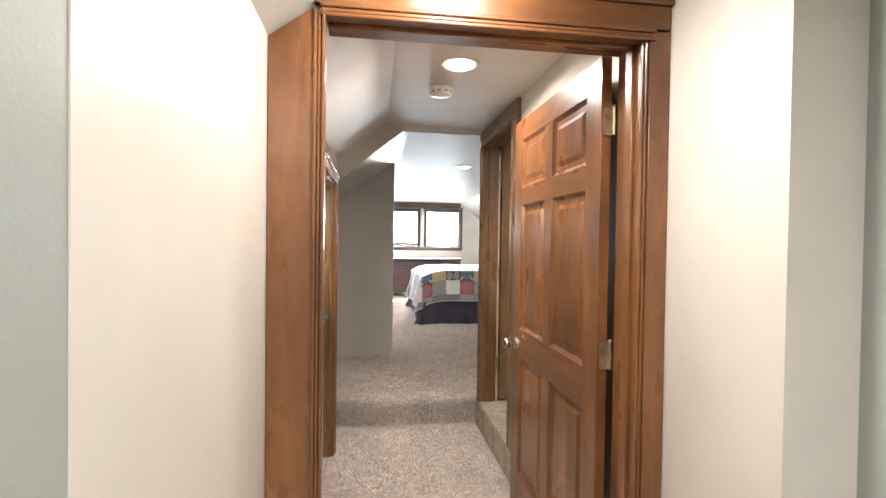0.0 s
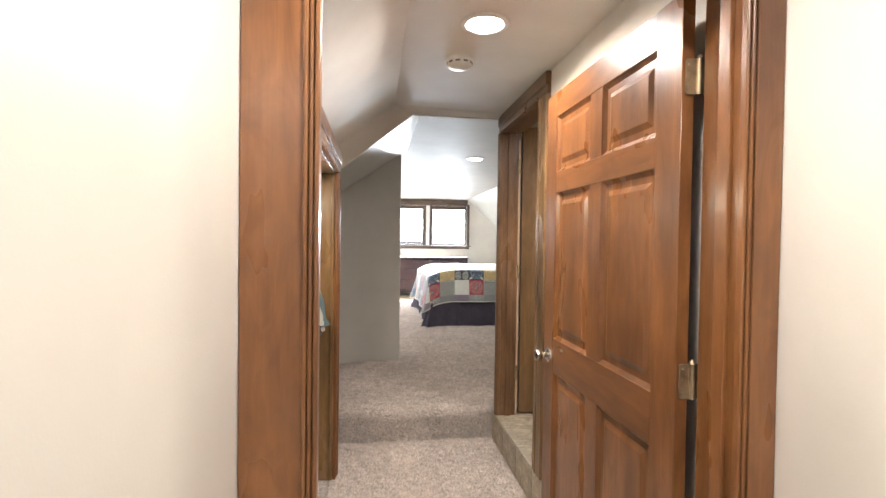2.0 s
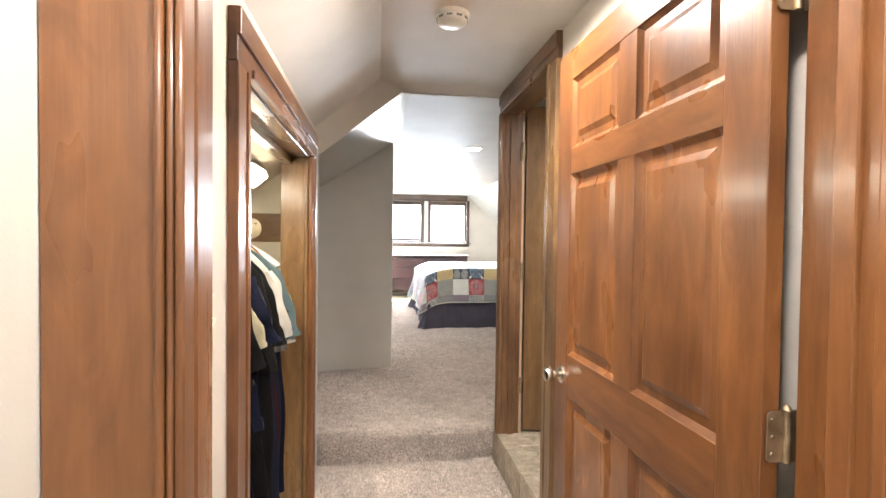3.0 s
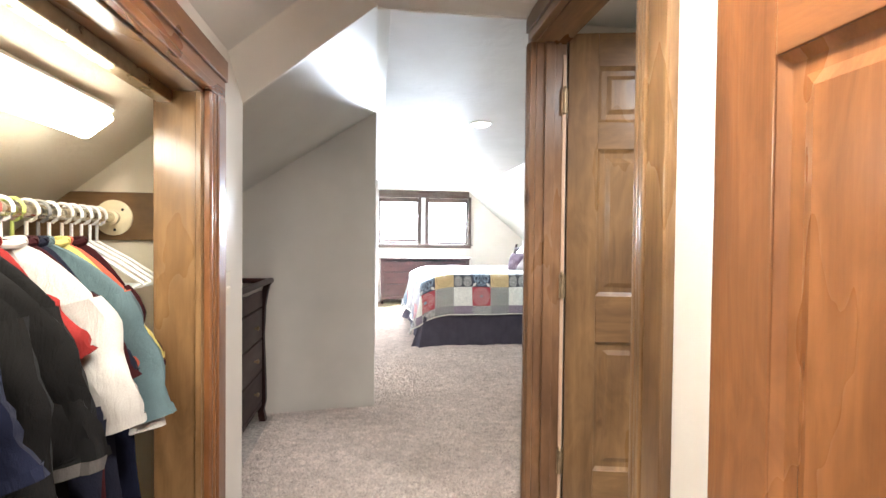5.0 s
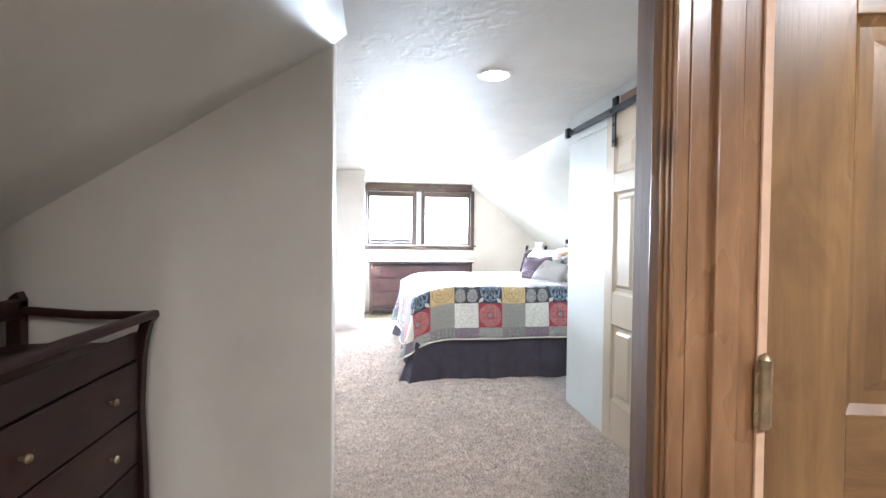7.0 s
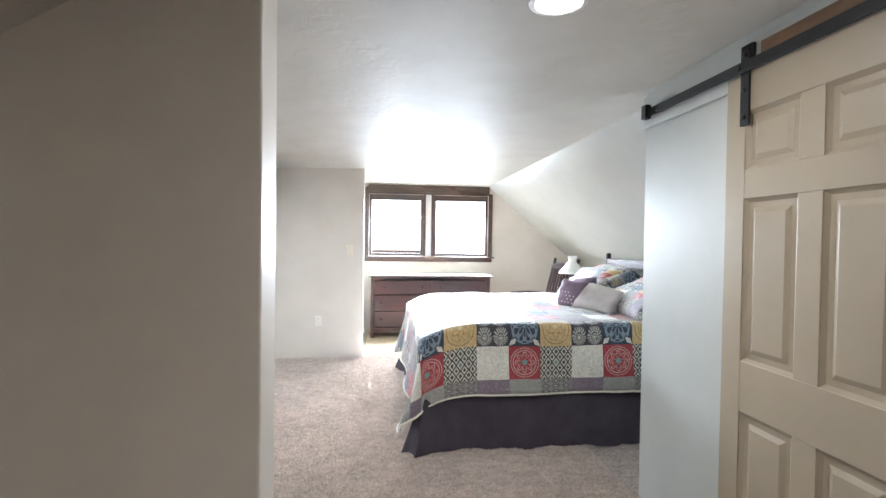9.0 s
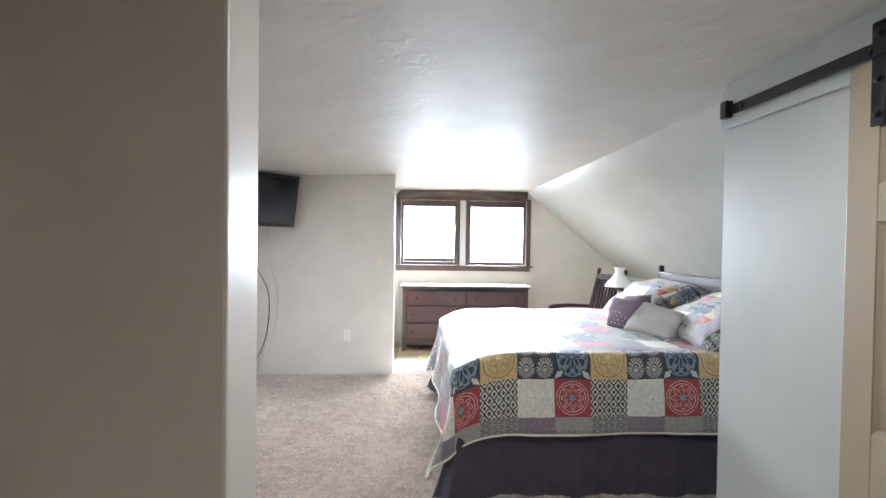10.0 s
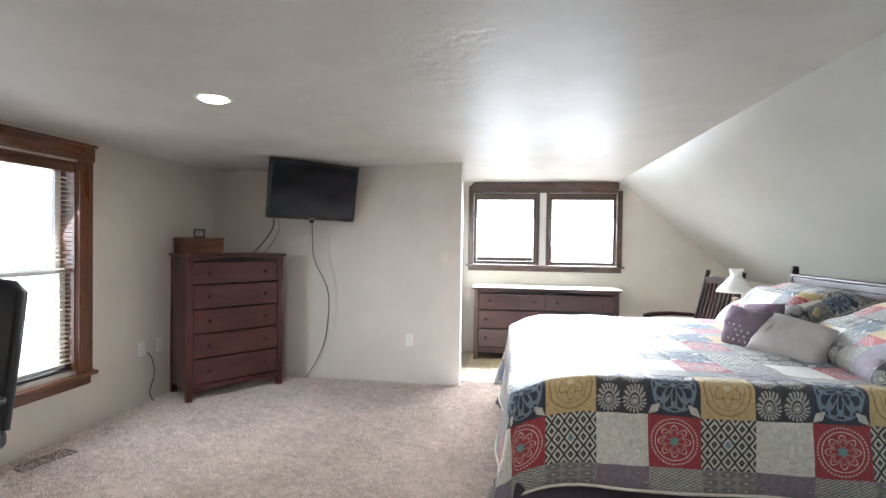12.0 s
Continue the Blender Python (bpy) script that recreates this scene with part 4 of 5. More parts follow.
    part("weave_row", bm_tube([(x, y, z + 0.003 * (-1) ** (i + k)) for i, (x, y) in enumerate(ring)], 0.0085, 6), WICKER, cb, "", True)
fr = thing("small_frame", "small dark picture frame on the wicker basket", "picture frame", pose(-2.02, 8.98, UP + 1.374, -12, 0, 40))
part("frame", bm_join(bm_box(-0.045, 0.045, -0.006, 0.006, 0, 0.012, 0.002), bm_box(-0.045, 0.045, -0.006, 0.006, 0.063, 0.075, 0.002), bm_box(-0.045, -0.033, -0.006, 0.006, 0.0125, 0.0625, 0.002), bm_box(0.033, 0.045, -0.006, 0.006, 0.0125, 0.0625, 0.002)), BLACK, fr)
part("picture", bm_box(-0.033, 0.033, -0.001, 0.003, 0.0125, 0.0625), plain("grey_print", (0.35, 0.33, 0.30), 0.5, 0, 0.3), fr)

# changing table: front looks to +x
ct = thing("changing_table", "dark espresso changing table with rails and three drawers", "changing table", pose(-0.50, 4.12, UP, 0, 0, 90))
cw, cd = 0.93, 0.47
for x in (0.0, cw - 0.045):
    prof = [(-0.012, 0), (0.028, 0), (0.040, 0.06), (0.032, 0.13), (0.036, 0.30), (0.048, 0.55), (0.040, 0.76), (0.020, 0.83), (0.004, 0.88), (-0.02, 0.915), (-0.045, 0.92), (-0.050, 0.90), (-0.030, 0.875), (-0.016, 0.82), (-0.004, 0.74), (0.004, 0.55), (-0.006, 0.30), (-0.010, 0.13), (0.002, 0.07)]
    part("front_post", bm_prism([(a, b) for a, b in prof], "x", x, x + 0.045, 0.002), ESPRESSO[2], ct)
    part("back_post", bm_prism([(cd - 0.05, 0), (cd, 0), (cd, 0.93), (cd - 0.01, 0.98), (cd - 0.035, 1.0), (cd - 0.05, 0.97)], "x", x, x + 0.045, 0.003), ESPRESSO[2], ct)
    part("side_panel", bm_box(x + 0.012, x + 0.030, 0.041, cd - 0.051, 0.10, 0.80, 0.002), ESPRESSO[2], ct)
    part("side_rail", bm_tube([(x + 0.022, -0.02, 0.905), (x + 0.022, 0.2, 0.908), (x + 0.022, cd - 0.02, 0.93)], 0.017, 12), ESPRESSO[1], ct, "", True)
part("front_rail", bm_box(0.0, cw, -0.052, -0.014, 0.893, 0.925, 0.012, 3), ESPRESSO[0], ct)
part("back_rail", bm_box(0.0, cw, cd - 0.05, cd - 0.02, 0.90, 0.975, 0.01, 3), ESPRESSO[0], ct)
part("deck", bm_box(0.046, cw - 0.046, 0.02, cd - 0.02, 0.785, 0.805, 0.003), ESPRESSO[0], ct)
part("front_board", bm_box(0.046, cw - 0.046, 0.010, 0.028, 0.745, 0.845, 0.003), ESPRESSO[0], ct)
part("back_panel", bm_box(0.046, cw - 0.046, cd - 0.02, cd - 0.012, 0.10, 0.78), ESPRESSO[0], ct)
part("carcass", bm_box(0.046, cw - 0.046, 0.035, cd - 0.021, 0.12, 0.74), DARK, ct)
part("plinth", bm_box(0.046, cw - 0.046, 0.012, 0.03, 0.105, 0.135, 0.003), ESPRESSO[0], ct)
for k in range(3):
    drawer_front(ct, 0.05, cw - 0.05, 0.142 + 0.2 * k, 0.334 + 0.2 * k, 0.022, ESPRESSO, [0.05 + 0.20, cw - 0.05 - 0.20], HINGE, 0, 0.013)

# ---- screen on its arm ----
tv = thing("television", "black flat television on a wall arm, switched off", "television", pose(-1.045, 9.19, 2.007, 11, 0.8, 43))
part("body", bm_box(-0.41, 0.41, 0.0, 0.045, -0.26, 0.26, 0.012, 3), BLACK, tv)
part("screen", bm_box(-0.382, 0.382, -0.003, -0.0005, -0.22, 0.233, 0.001), plain("screen_glass", (0.006, 0.006, 0.008), 0.12), tv, "dark glossy screen")
part("logo_bar", bm_box(-0.03, 0.03, -0.004, -0.001, -0.247, -0.241), plain("logo_grey", (0.3, 0.3, 0.32), 0.4), tv)
part("rear_cover", bm_box(-0.26, 0.26, 0.0455, 0.085, -0.18, 0.16, 0.02, 3), BLACK, tv)
part("sensor", bm_box(-0.02, 0.02, -0.002, 0.02, -0.287, -0.261, 0.004), BLACK, tv)
mount = thing("wall_mount", "black folding wall mount behind the television", "wall mount")
part("wall_bracket", bm_box(-1.32, -1.20, 9.59, 9.6085, 1.94, 2.14, 0.003), IRON, mount)
part("arm", bm_tube([(-1.26, 9.595, 2.04), (-1.30, 9.42, 2.04), (-1.14, 9.25, 2.03)], 0.017, 10), IRON, mount)


def cable(name, label, pts, r, mat):
    c = bpy.data.curves.new(name, "CURVE")
    c.dimensions, c.bevel_depth, c.bevel_resolution = "3D", r, 2
    s = c.splines.new("NURBS")
    s.points.add(len(pts) - 1)
    for p, q in zip(s.points, pts):
        p.co = (*q, 1)
    s.use_endpoint_u, s.order_u = True, 4
    ob = new(name, c)
    c.materials.append(mat)
    return tagged(ob, label, "cable")


cable("power_cable", "thin black cable hanging from the television to the floor", [(-1.07, 9.18, 1.75), (-1.12, 9.35, 1.62), (-1.25, 9.59, 1.42), (-1.13, 9.60, 1.22), (-1.05, 9.60, 1.06), (-1.06, 9.60, 0.80), (-1.10, 9.60, 0.50), (-1.22, 9.58, 0.30), (-1.27, 9.56, 0.215)], 0.0036, BLACK)
cable("aerial_cable", "pale cable hanging down the screen wall", [(-1.04, 9.55, 1.72), (-1.10, 9.60, 1.45), (-1.00, 9.604, 1.22), (-0.96, 9.604, 1.0), (-1.00, 9.604, 0.75), (-1.02, 9.604, 0.6)], 0.0028, ALMOND)
cable("television_cable", "dark cable from the television down behind the chest", [(-1.36, 9.0, 1.80), (-1.40, 9.25, 1.70), (-1.62, 9.42, 1.58), (-1.80, 9.45, 1.40)], 0.006, BLACK)
cable("television_cable", "grey cable from the television down behind the chest", [(-1.34, 9.02, 1.78), (-1.36, 9.3, 1.66), (-1.58, 9.46, 1.54), (-1.74, 9.5, 1.38)], 0.005, plain("grey_cable", (0.3, 0.29, 0.27), 0.5))
cable("lamp_cord", "dark cord from the outlet to the floor", [(-2.255, 8.60, 0.64), (-2.20, 8.62, 0.64), (-2.19, 8.66, 0.50), (-2.22, 8.68, 0.38), (-2.24, 8.63, 0.28), (-2.20, 8.66, 0.225)], 0.004, BLACK)
plug = thing("power_plug", "white plug in the outlet beside the chest", "plug", pose(-2.262, 8.60, 0.642, 0, 0, 90))
part("body", bm_box(-0.013, 0.013, -0.035, -0.009, -0.012, 0.012, 0.004), WHITE, plug)

# floor register
ENAMEL = plain("brown_enamel", (0.12, 0.08, 0.05), 0.4, 0.3)
vent = thing("floor_vent", "brown metal floor vent set in the carpet", "vent", pose(-2.09, 7.60, UP, 0, 0, 76))
part("frame", bm_join(bm_box(-0.15, 0.15, -0.06, -0.045, 0.001, 0.009, 0.002), bm_box(-0.15, 0.15, 0.045, 0.06, 0.001, 0.009, 0.002), bm_box(-0.15, -0.135, -0.0445, 0.0445, 0.001, 0.009, 0.002), bm_box(0.135, 0.15, -0.0445, 0.0445, 0.001, 0.009, 0.002)), ENAMEL, vent)
part("backing", bm_box(-0.134, 0.134, -0.044, 0.044, 0.0005, 0.002), DARK, vent)
for k in range(13):
    part("slat", bm_box(-0.13 + k * 0.0205, -0.122 + k * 0.0205, -0.044, 0.044, 0.003, 0.008), ENAMEL, vent)


# ---- windows ----
GLASS = bpy.data.materials.new("window_glass")
GLASS.use_nodes = True
gb = GLASS.node_tree.nodes["Principled BSDF"]
gb.inputs["Transmission Weight"].default_value, gb.inputs["Roughness"].default_value, gb.inputs["IOR"].default_value = 1.0, 0.0, 1.05
DUSK = [wood("dusky_trim_x", (0.048, 0.029, 0.023), (0.088, 0.053, 0.04), 0), None, wood("dusky_trim_z", (0.048, 0.029, 0.023), (0.088, 0.053, 0.04), 2)]
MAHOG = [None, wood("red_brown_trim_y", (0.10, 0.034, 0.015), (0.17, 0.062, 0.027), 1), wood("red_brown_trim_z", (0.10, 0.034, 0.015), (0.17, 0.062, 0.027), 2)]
BLIND = plain("blind_slat", (0.60, 0.52, 0.42), 0.45)
SASHW = plain("white_vinyl", (0.72, 0.72, 0.70), 0.35)


def pane(parent, bm):
    p = part("pane", bm, GLASS, parent)
    p.visible_shadow = False
    return p


# twin windows in the far wall
w1 = stand("window_1", "twin dark-stained casement windows with bright daylight", "window")
part("head_casing", bm_join(bm_prism([(0.185, 2.215), (1.985, 2.215), (1.985, 2.318), (0.255, 2.318), (0.185, 2.26)], "y", 11.072, 11.099, 0.003), bm_box(0.24, 1.98, 11.078, 11.099, 2.186, 2.214, 0.004, 3)), DUSK[0], w1)
part("side_casing", bm_box(0.185, 0.247, 11.072, 11.099, 1.30, 2.214, 0.004), DUSK[2], w1)
part("side_casing", bm_box(1.972, 2.03, 11.072, 11.099, 1.30, 2.214, 0.004), DUSK[2], w1)
part("mullion_casing", bm_join(bm_box(1.012, 1.055, 11.075, 11.099, 1.302, 2.186, 0.004), bm_box(1.135, 1.178, 11.075, 11.099, 1.302, 2.186, 0.004)), DUSK[2], w1)
part("mullion_panel", bm_box(1.056, 1.134, 11.082, 11.099, 1.302, 2.186, 0.003), paint("pale_mullion_paint", (0.62, 0.62, 0.60)), w1)
part("window_sill", bm_box(0.155, 2.06, 11.045, 11.099, 1.278, 1.30, 0.006, 3), DUSK[0], w1)
part("window_apron", bm_box(0.185, 2.03, 11.078, 11.099, 1.222, 1.277, 0.004), DUSK[0], w1)
for a, b, low in ((0.252, 1.018, True), (1.172, 1.968, False)):
    sash = part("sash", bm_join(bm_box(a, a + 0.035, 11.12, 11.16, 1.304, 2.183, 0.003), bm_box(b - 0.035, b, 11.12, 11.16, 1.304, 2.183, 0.003), bm_box(a + 0.0355, b - 0.0355, 11.12, 11.16, 1.304, 1.342, 0.003), bm_box(a + 0.0355, b - 0.0355, 11.12, 11.16, 2.15, 2.183, 0.003)), DUSK[2], w1)
    pane(sash, bm_box(a + 0.036, b - 0.036, 11.138, 11.142, 1.343, 2.149))
    if low:
        part("blind_bottom", bm_box(a + 0.04, b - 0.04, 11.102, 11.119, 1.345, 1.392, 0.006), DUSK[0], w1, "dark bottom bar of a raised blind")
    part("blind_roll", bm_box(a + 0.005, b - 0.005, 11.102, 11.119, 2.10, 2.18, 0.006, 3), DUSK[0], w1, "raised blind")
    for side in ((b - 0.090, b - 0.036), (a + 0.036, a + 0.072)) if not low else ((b - 0.082, b - 0.036),):
        for k in range(14):
            part("slat", bm_box(side[0], side[1], 11.121, 11.135, 1.405 + 0.025 * k, 1.4145 + 0.025 * k, 0.001), BLIND, w1)

# tall side window: faces +x at x = -2.27
w2 = stand("window_2", "tall double-hung window with stained casing and raised slats", "window")
X = -2.27
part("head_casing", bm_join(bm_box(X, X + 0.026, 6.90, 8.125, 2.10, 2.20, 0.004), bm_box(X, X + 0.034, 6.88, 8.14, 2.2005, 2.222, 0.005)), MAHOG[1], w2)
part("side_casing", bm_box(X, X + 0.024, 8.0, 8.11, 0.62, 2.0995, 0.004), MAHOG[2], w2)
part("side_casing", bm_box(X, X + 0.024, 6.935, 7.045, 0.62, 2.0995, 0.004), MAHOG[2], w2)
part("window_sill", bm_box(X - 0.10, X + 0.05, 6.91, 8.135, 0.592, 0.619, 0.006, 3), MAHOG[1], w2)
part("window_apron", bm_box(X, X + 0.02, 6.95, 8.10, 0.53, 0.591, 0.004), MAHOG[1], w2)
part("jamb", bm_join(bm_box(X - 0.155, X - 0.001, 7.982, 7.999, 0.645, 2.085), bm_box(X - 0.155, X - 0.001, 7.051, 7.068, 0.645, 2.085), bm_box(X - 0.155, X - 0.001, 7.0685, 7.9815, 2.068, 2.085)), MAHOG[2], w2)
for z0, z1, dx in ((0.65, 1.345, -0.10), (1.315, 2.066, -0.135)):
    s = part("sash", bm_join(bm_box(X + dx, X + dx + 0.03, 7.069, 7.112, z0, z1, 0.003), bm_box(X + dx, X + dx + 0.03, 7.938, 7.981, z0, z1, 0.003), bm_box(X + dx, X + dx + 0.03, 7.1125, 7.9375, z0, z0 + 0.04, 0.003), bm_box(X + dx, X + dx + 0.03, 7.1125, 7.9375, z1 - 0.03, z1, 0.003)), SASHW, w2, "white vinyl sash")
    pane(s, bm_box(X + dx + 0.013, X + dx + 0.017, 7.113, 7.937, z0 + 0.041, z1 - 0.031))
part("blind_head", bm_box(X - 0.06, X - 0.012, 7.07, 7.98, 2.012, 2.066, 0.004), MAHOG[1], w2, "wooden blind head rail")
for k in range(42):
    part("slat", bm_box(X - 0.062, X - 0.018, 7.88, 7.978, 0.70 + 0.031 * k, 0.7035 + 0.031 * k), BLIND, w2)
part("blind_bottom", bm_box(X - 0.06, X - 0.015, 7.075, 7.975, 0.652, 0.672, 0.003), BLACK, w2)
SKY = glow("bright_sky", (0.94, 0.97, 1.0), 4.5)
structure("backdrop_far", bm_box(-3.0, 6.0, 14.0, 14.02, -1.0, 6.0), SKY, "bright overcast sky beyond the far windows", "backdrop")
structure("backdrop_side", bm_box(-5.52, -5.5, 3.0, 12.0, -1.0, 6.0), SKY, "bright overcast sky beyond the side window", "backdrop")


# ---- bed ----
def polar(nt, uv, times=1.0):
    m = nt.nodes.new("ShaderNodeVectorMath")
    m.operation = "SCALE"
    m.inputs["Scale"].default_value = times
    nt.links.new(uv, m.inputs[0])
    f = nt.nodes.new("ShaderNodeVectorMath")
    f.operation = "FRACTION"
    nt.links.new(m.outputs[0], f.inputs[0])
    s = nt.nodes.new("ShaderNodeSeparateXYZ")
    nt.links.new(f.outputs[0], s.inputs[0])
    x, y = calc(nt, "SUBTRACT", s.outputs[0], 0.5), calc(nt, "SUBTRACT", s.outputs[1], 0.5)
    r = calc(nt, "SQRT", calc(nt, "ADD", calc(nt, "MULTIPLY", x, x), calc(nt, "MULTIPLY", y, y)))
    return x, y, r, calc(nt, "ARCTAN2", y, x)


def band(nt, v, lo, hi):
    return calc(nt, "MULTIPLY", calc(nt, "GREATER_THAN", v, lo), calc(nt, "LESS_THAN", v, hi))


def either(nt, *vs):
    out = vs[0]
    for v in vs[1:]:
        out = calc(nt, "MAXIMUM", out, v)
    return out


def quilt_cloth(kind):
    m, nt, b = material("quilt_" + kind, 0.5)
    uvn = nt.nodes.new("ShaderNodeUVMap")
    uv = uvn.outputs[0]
    x, y, r, th = polar(nt, uv)
    ground = {"red": (0.36, 0.035, 0.045), "blue": (0.022, 0.03, 0.055), "yellow": (0.60, 0.44, 0.21), "rings": (0.035, 0.035, 0.042), "geo": (0.025, 0.03, 0.03), "white": (0.76, 0.75, 0.68), "lace": (0.30, 0.29, 0.28), "zigzag": (0.62, 0.60, 0.55), "mauve": (0.24, 0.19, 0.235)}[kind]
    ink = {"red": (0.66, 0.58, 0.52), "blue": (0.20, 0.27, 0.34), "yellow": (0.34, 0.23, 0.09), "rings": (0.46, 0.45, 0.42), "geo": (0.62, 0.60, 0.53), "white": (0.48, 0.49, 0.45), "lace": (0.13, 0.13, 0.13), "zigzag": (0.07, 0.075, 0.08), "mauve": (0.12, 0.10, 0.13)}[kind]
    wob = lambda n, k: calc(nt, "MULTIPLY", calc(nt, "COSINE", calc(nt, "MULTIPLY", th, n)), k)
    if kind == "red":
        star = calc(nt, "ADD", r, calc(nt, "MULTIPLY", calc(nt, "ABSOLUTE", calc(nt, "COSINE", calc(nt, "MULTIPLY", th, 4))), -0.13))
        dots = calc(nt, "MULTIPLY", band(nt, r, 0.425, 0.455), calc(nt, "GREATER_THAN", calc(nt, "SINE", calc(nt, "MULTIPLY", th, 44)), -0.2))
        f = either(nt, band(nt, star, 0.165, 0.19), band(nt, r, 0.355, 0.375), dots, band(nt, star, 0.09, 0.105))
        f2 = calc(nt, "LESS_THAN", calc(nt, "ADD", r, wob(6, 0.02)), 0.085)
        extra = (0.16, 0.34, 0.36)
    elif kind == "blue":
        pet = calc(nt, "ADD", r, calc(nt, "MULTIPLY", calc(nt, "ABSOLUTE", calc(nt, "COSINE", calc(nt, "MULTIPLY", th, 4))), -0.24))
        f = either(nt, calc(nt, "MULTIPLY", calc(nt, "LESS_THAN", pet, 0.115), calc(nt, "GREATER_THAN", pet, 0.0)), calc(nt, "LESS_THAN", r, 0.05), band(nt, r, 0.40, 0.43), band(nt, calc(nt, "ADD", r, calc(nt, "MULTIPLY", calc(nt, "ABSOLUTE", calc(nt, "SINE", calc(nt, "MULTIPLY", th, 4))), -0.16)), 0.20, 0.27))
        diag = calc(nt, "ABSOLUTE", calc(nt, "SUBTRACT", calc(nt, "ABSOLUTE", x), calc(nt, "ABSOLUTE", y)))
        leaf = calc(nt, "ADD", calc(nt, "MULTIPLY", calc(nt, "ABSOLUTE", calc(nt, "SUBTRACT", r, 0.53)), 0.7), diag)
        f2 = calc(nt, "LESS_THAN", leaf, 0.115)
        extra = (0.62, 0.61, 0.57)
    elif kind == "yellow":
        rr = calc(nt, "ADD", r, wob(6, 0.05))
        f = either(nt, band(nt, rr, 0.20, 0.225), band(nt, r, 0.41, 0.44), band(nt, r, 0.31, 0.325), band(nt, calc(nt, "ADD", r, wob(6, -0.05)), 0.12, 0.14))
        f2 = calc(nt, "LESS_THAN", r, 0.07)
        extra = (0.70, 0.60, 0.38)
    elif kind in ("rings", "lace"):
        x, y, r, th = polar(nt, uv, 2.0 if kind == "rings" else 3.0)
        rr = calc(nt, "ADD", r, calc(nt, "MULTIPLY", calc(nt, "COSINE", calc(nt, "MULTIPLY", th, 18)), 0.025))
        spokes = calc(nt, "GREATER_THAN", calc(nt, "SINE", calc(nt, "MULTIPLY", th, 18)), -0.35)
        f = either(nt, calc(nt, "MULTIPLY", band(nt, rr, 0.27, 0.45), spokes), band(nt, r, 0.22, 0.27), band(nt, r, 0.12, 0.17))
        f2 = calc(nt, "LESS_THAN", r, 0.09)
        extra = (0.60, 0.58, 0.53)
    elif kind in ("geo", "zigzag"):
        ax, ay = calc(nt, "ABSOLUTE", x), calc(nt, "ABSOLUTE", y)
        zig = calc(nt, "FRACT", calc(nt, "MULTIPLY", calc(nt, "ADD", ax, calc(nt, "MULTIPLY", calc(nt, "ABSOLUTE", calc(nt, "SUBTRACT", calc(nt, "FRACT", calc(nt, "MULTIPLY", ay, 8.0)), 0.5)), 0.22)), 9.0))
        if kind == "geo":
            cx = calc(nt, "ABSOLUTE", calc(nt, "SUBTRACT", calc(nt, "FRACT", calc(nt, "MULTIPLY", x, 4.0)), 0.5))
            cy = calc(nt, "ABSOLUTE", calc(nt, "SUBTRACT", calc(nt, "FRACT", calc(nt, "MULTIPLY", y, 3.0)), 0.5))
            zig = calc(nt, "FRACT", calc(nt, "MULTIPLY", calc(nt, "ADD", cx, cy), 2.6))
        f = calc(nt, "GREATER_THAN", zig, 0.5)
        f2 = calc(nt, "LESS_THAN", calc(nt, "ADD", ax, ay), 0.06)
        extra = (0.16, 0.31, 0.36)
    else:
        f = calc(nt, "GREATER_THAN", noise_of(nt, uv, 14.0, 4, 0.6, 2.0), 0.60)
        f2 = calc(nt, "GREATER_THAN", noise_of(nt, uv, 9.0, 3), 0.68)
        extra = (0.60, 0.60, 0.56)
    c = mixed(nt, f, ground, ink)
    c = mixed(nt, f2, c, extra)
    v = coords(nt)
    fade = noise_of(nt, v, 60.0, 3)
    c = mixed(nt, 1.0, c, ramp(nt, fade, [(0.3, (0.82, 0.82, 0.82)), (0.7, (1.12, 1.12, 1.12))]), "MULTIPLY")
    nt.links.new(c, b.inputs["Base Color"])
    b.inputs["Sheen Weight"].default_value = 0.3
    bump(nt, b, calc(nt, "ADD", calc(nt, "ADD", noise_of(nt, v, 45.0, 3), calc(nt, "MULTIPLY", noise_of(nt, v, 17.0, 3, 0.6, 0.8), 1.6)), calc(nt, "MULTIPLY", noise_of(nt, v, 500.0, 2), 0.4)), 0.7, 0.009)
    return m


KINDS = ["blue", "yellow", "rings", "red", "geo", "white", "lace", "zigzag", "mauve"]
QUILT = {k: quilt_cloth(k) for k in KINDS}
P, HEM = 0.211, -0.457
BX0, BY0, BY1, BTOP = 0.735, 7.185, 9.02, 1.0
ROWS_OF = [("red", "geo", "white"), ("blue", "yellow", "rings"), ("white", "red", "lace"), ("rings", "blue", "geo"), ("lace", "white", "red"), ("yellow", "rings", "blue")]


def drape(s, d):
    """s: metres along the bed from the foot edge (negative hangs over the foot); d: metres from the near edge over the top (negative hangs)."""
    a, w = max(0.0, -s), BY1 - BY0
    b, far = max(0.0, -d), max(0.0, d - w)
    c = max(b, far)
    h = max(a, c) + 0.15 * min(a, c)
    x, y = BX0 + max(s, 0.0), BY0 + min(max(d, 0.0), w)
    rr = 0.06
    roll = min(1.0, h / rr)
    z = BTOP - max(0.0, h - rr * 0.45) * 0.985 - 0.02 * roll * roll
    if h < rr:
        z = BTOP - 0.027 * (h / rr) ** 2
    if h > 0:
        out = 0.035 * min(1, h / rr) + 0.10 * max(0, h - rr) + 0.055 * max(0, h - 0.12) * math.sin(7.0 * (s + d) + 1.0)
        both = min(a, max(b, far)) / 0.44
        out *= 1 + 1.1 * both
        q = math.hypot(a, c)
        x -= out * (a / q)
        y += (-b + far) / q * out
    z += 0.010 * noise.noise(Vector((x * 4, y * 4, 0))) + 0.004 * noise.noise(Vector((x * 16, y * 16, 3)))
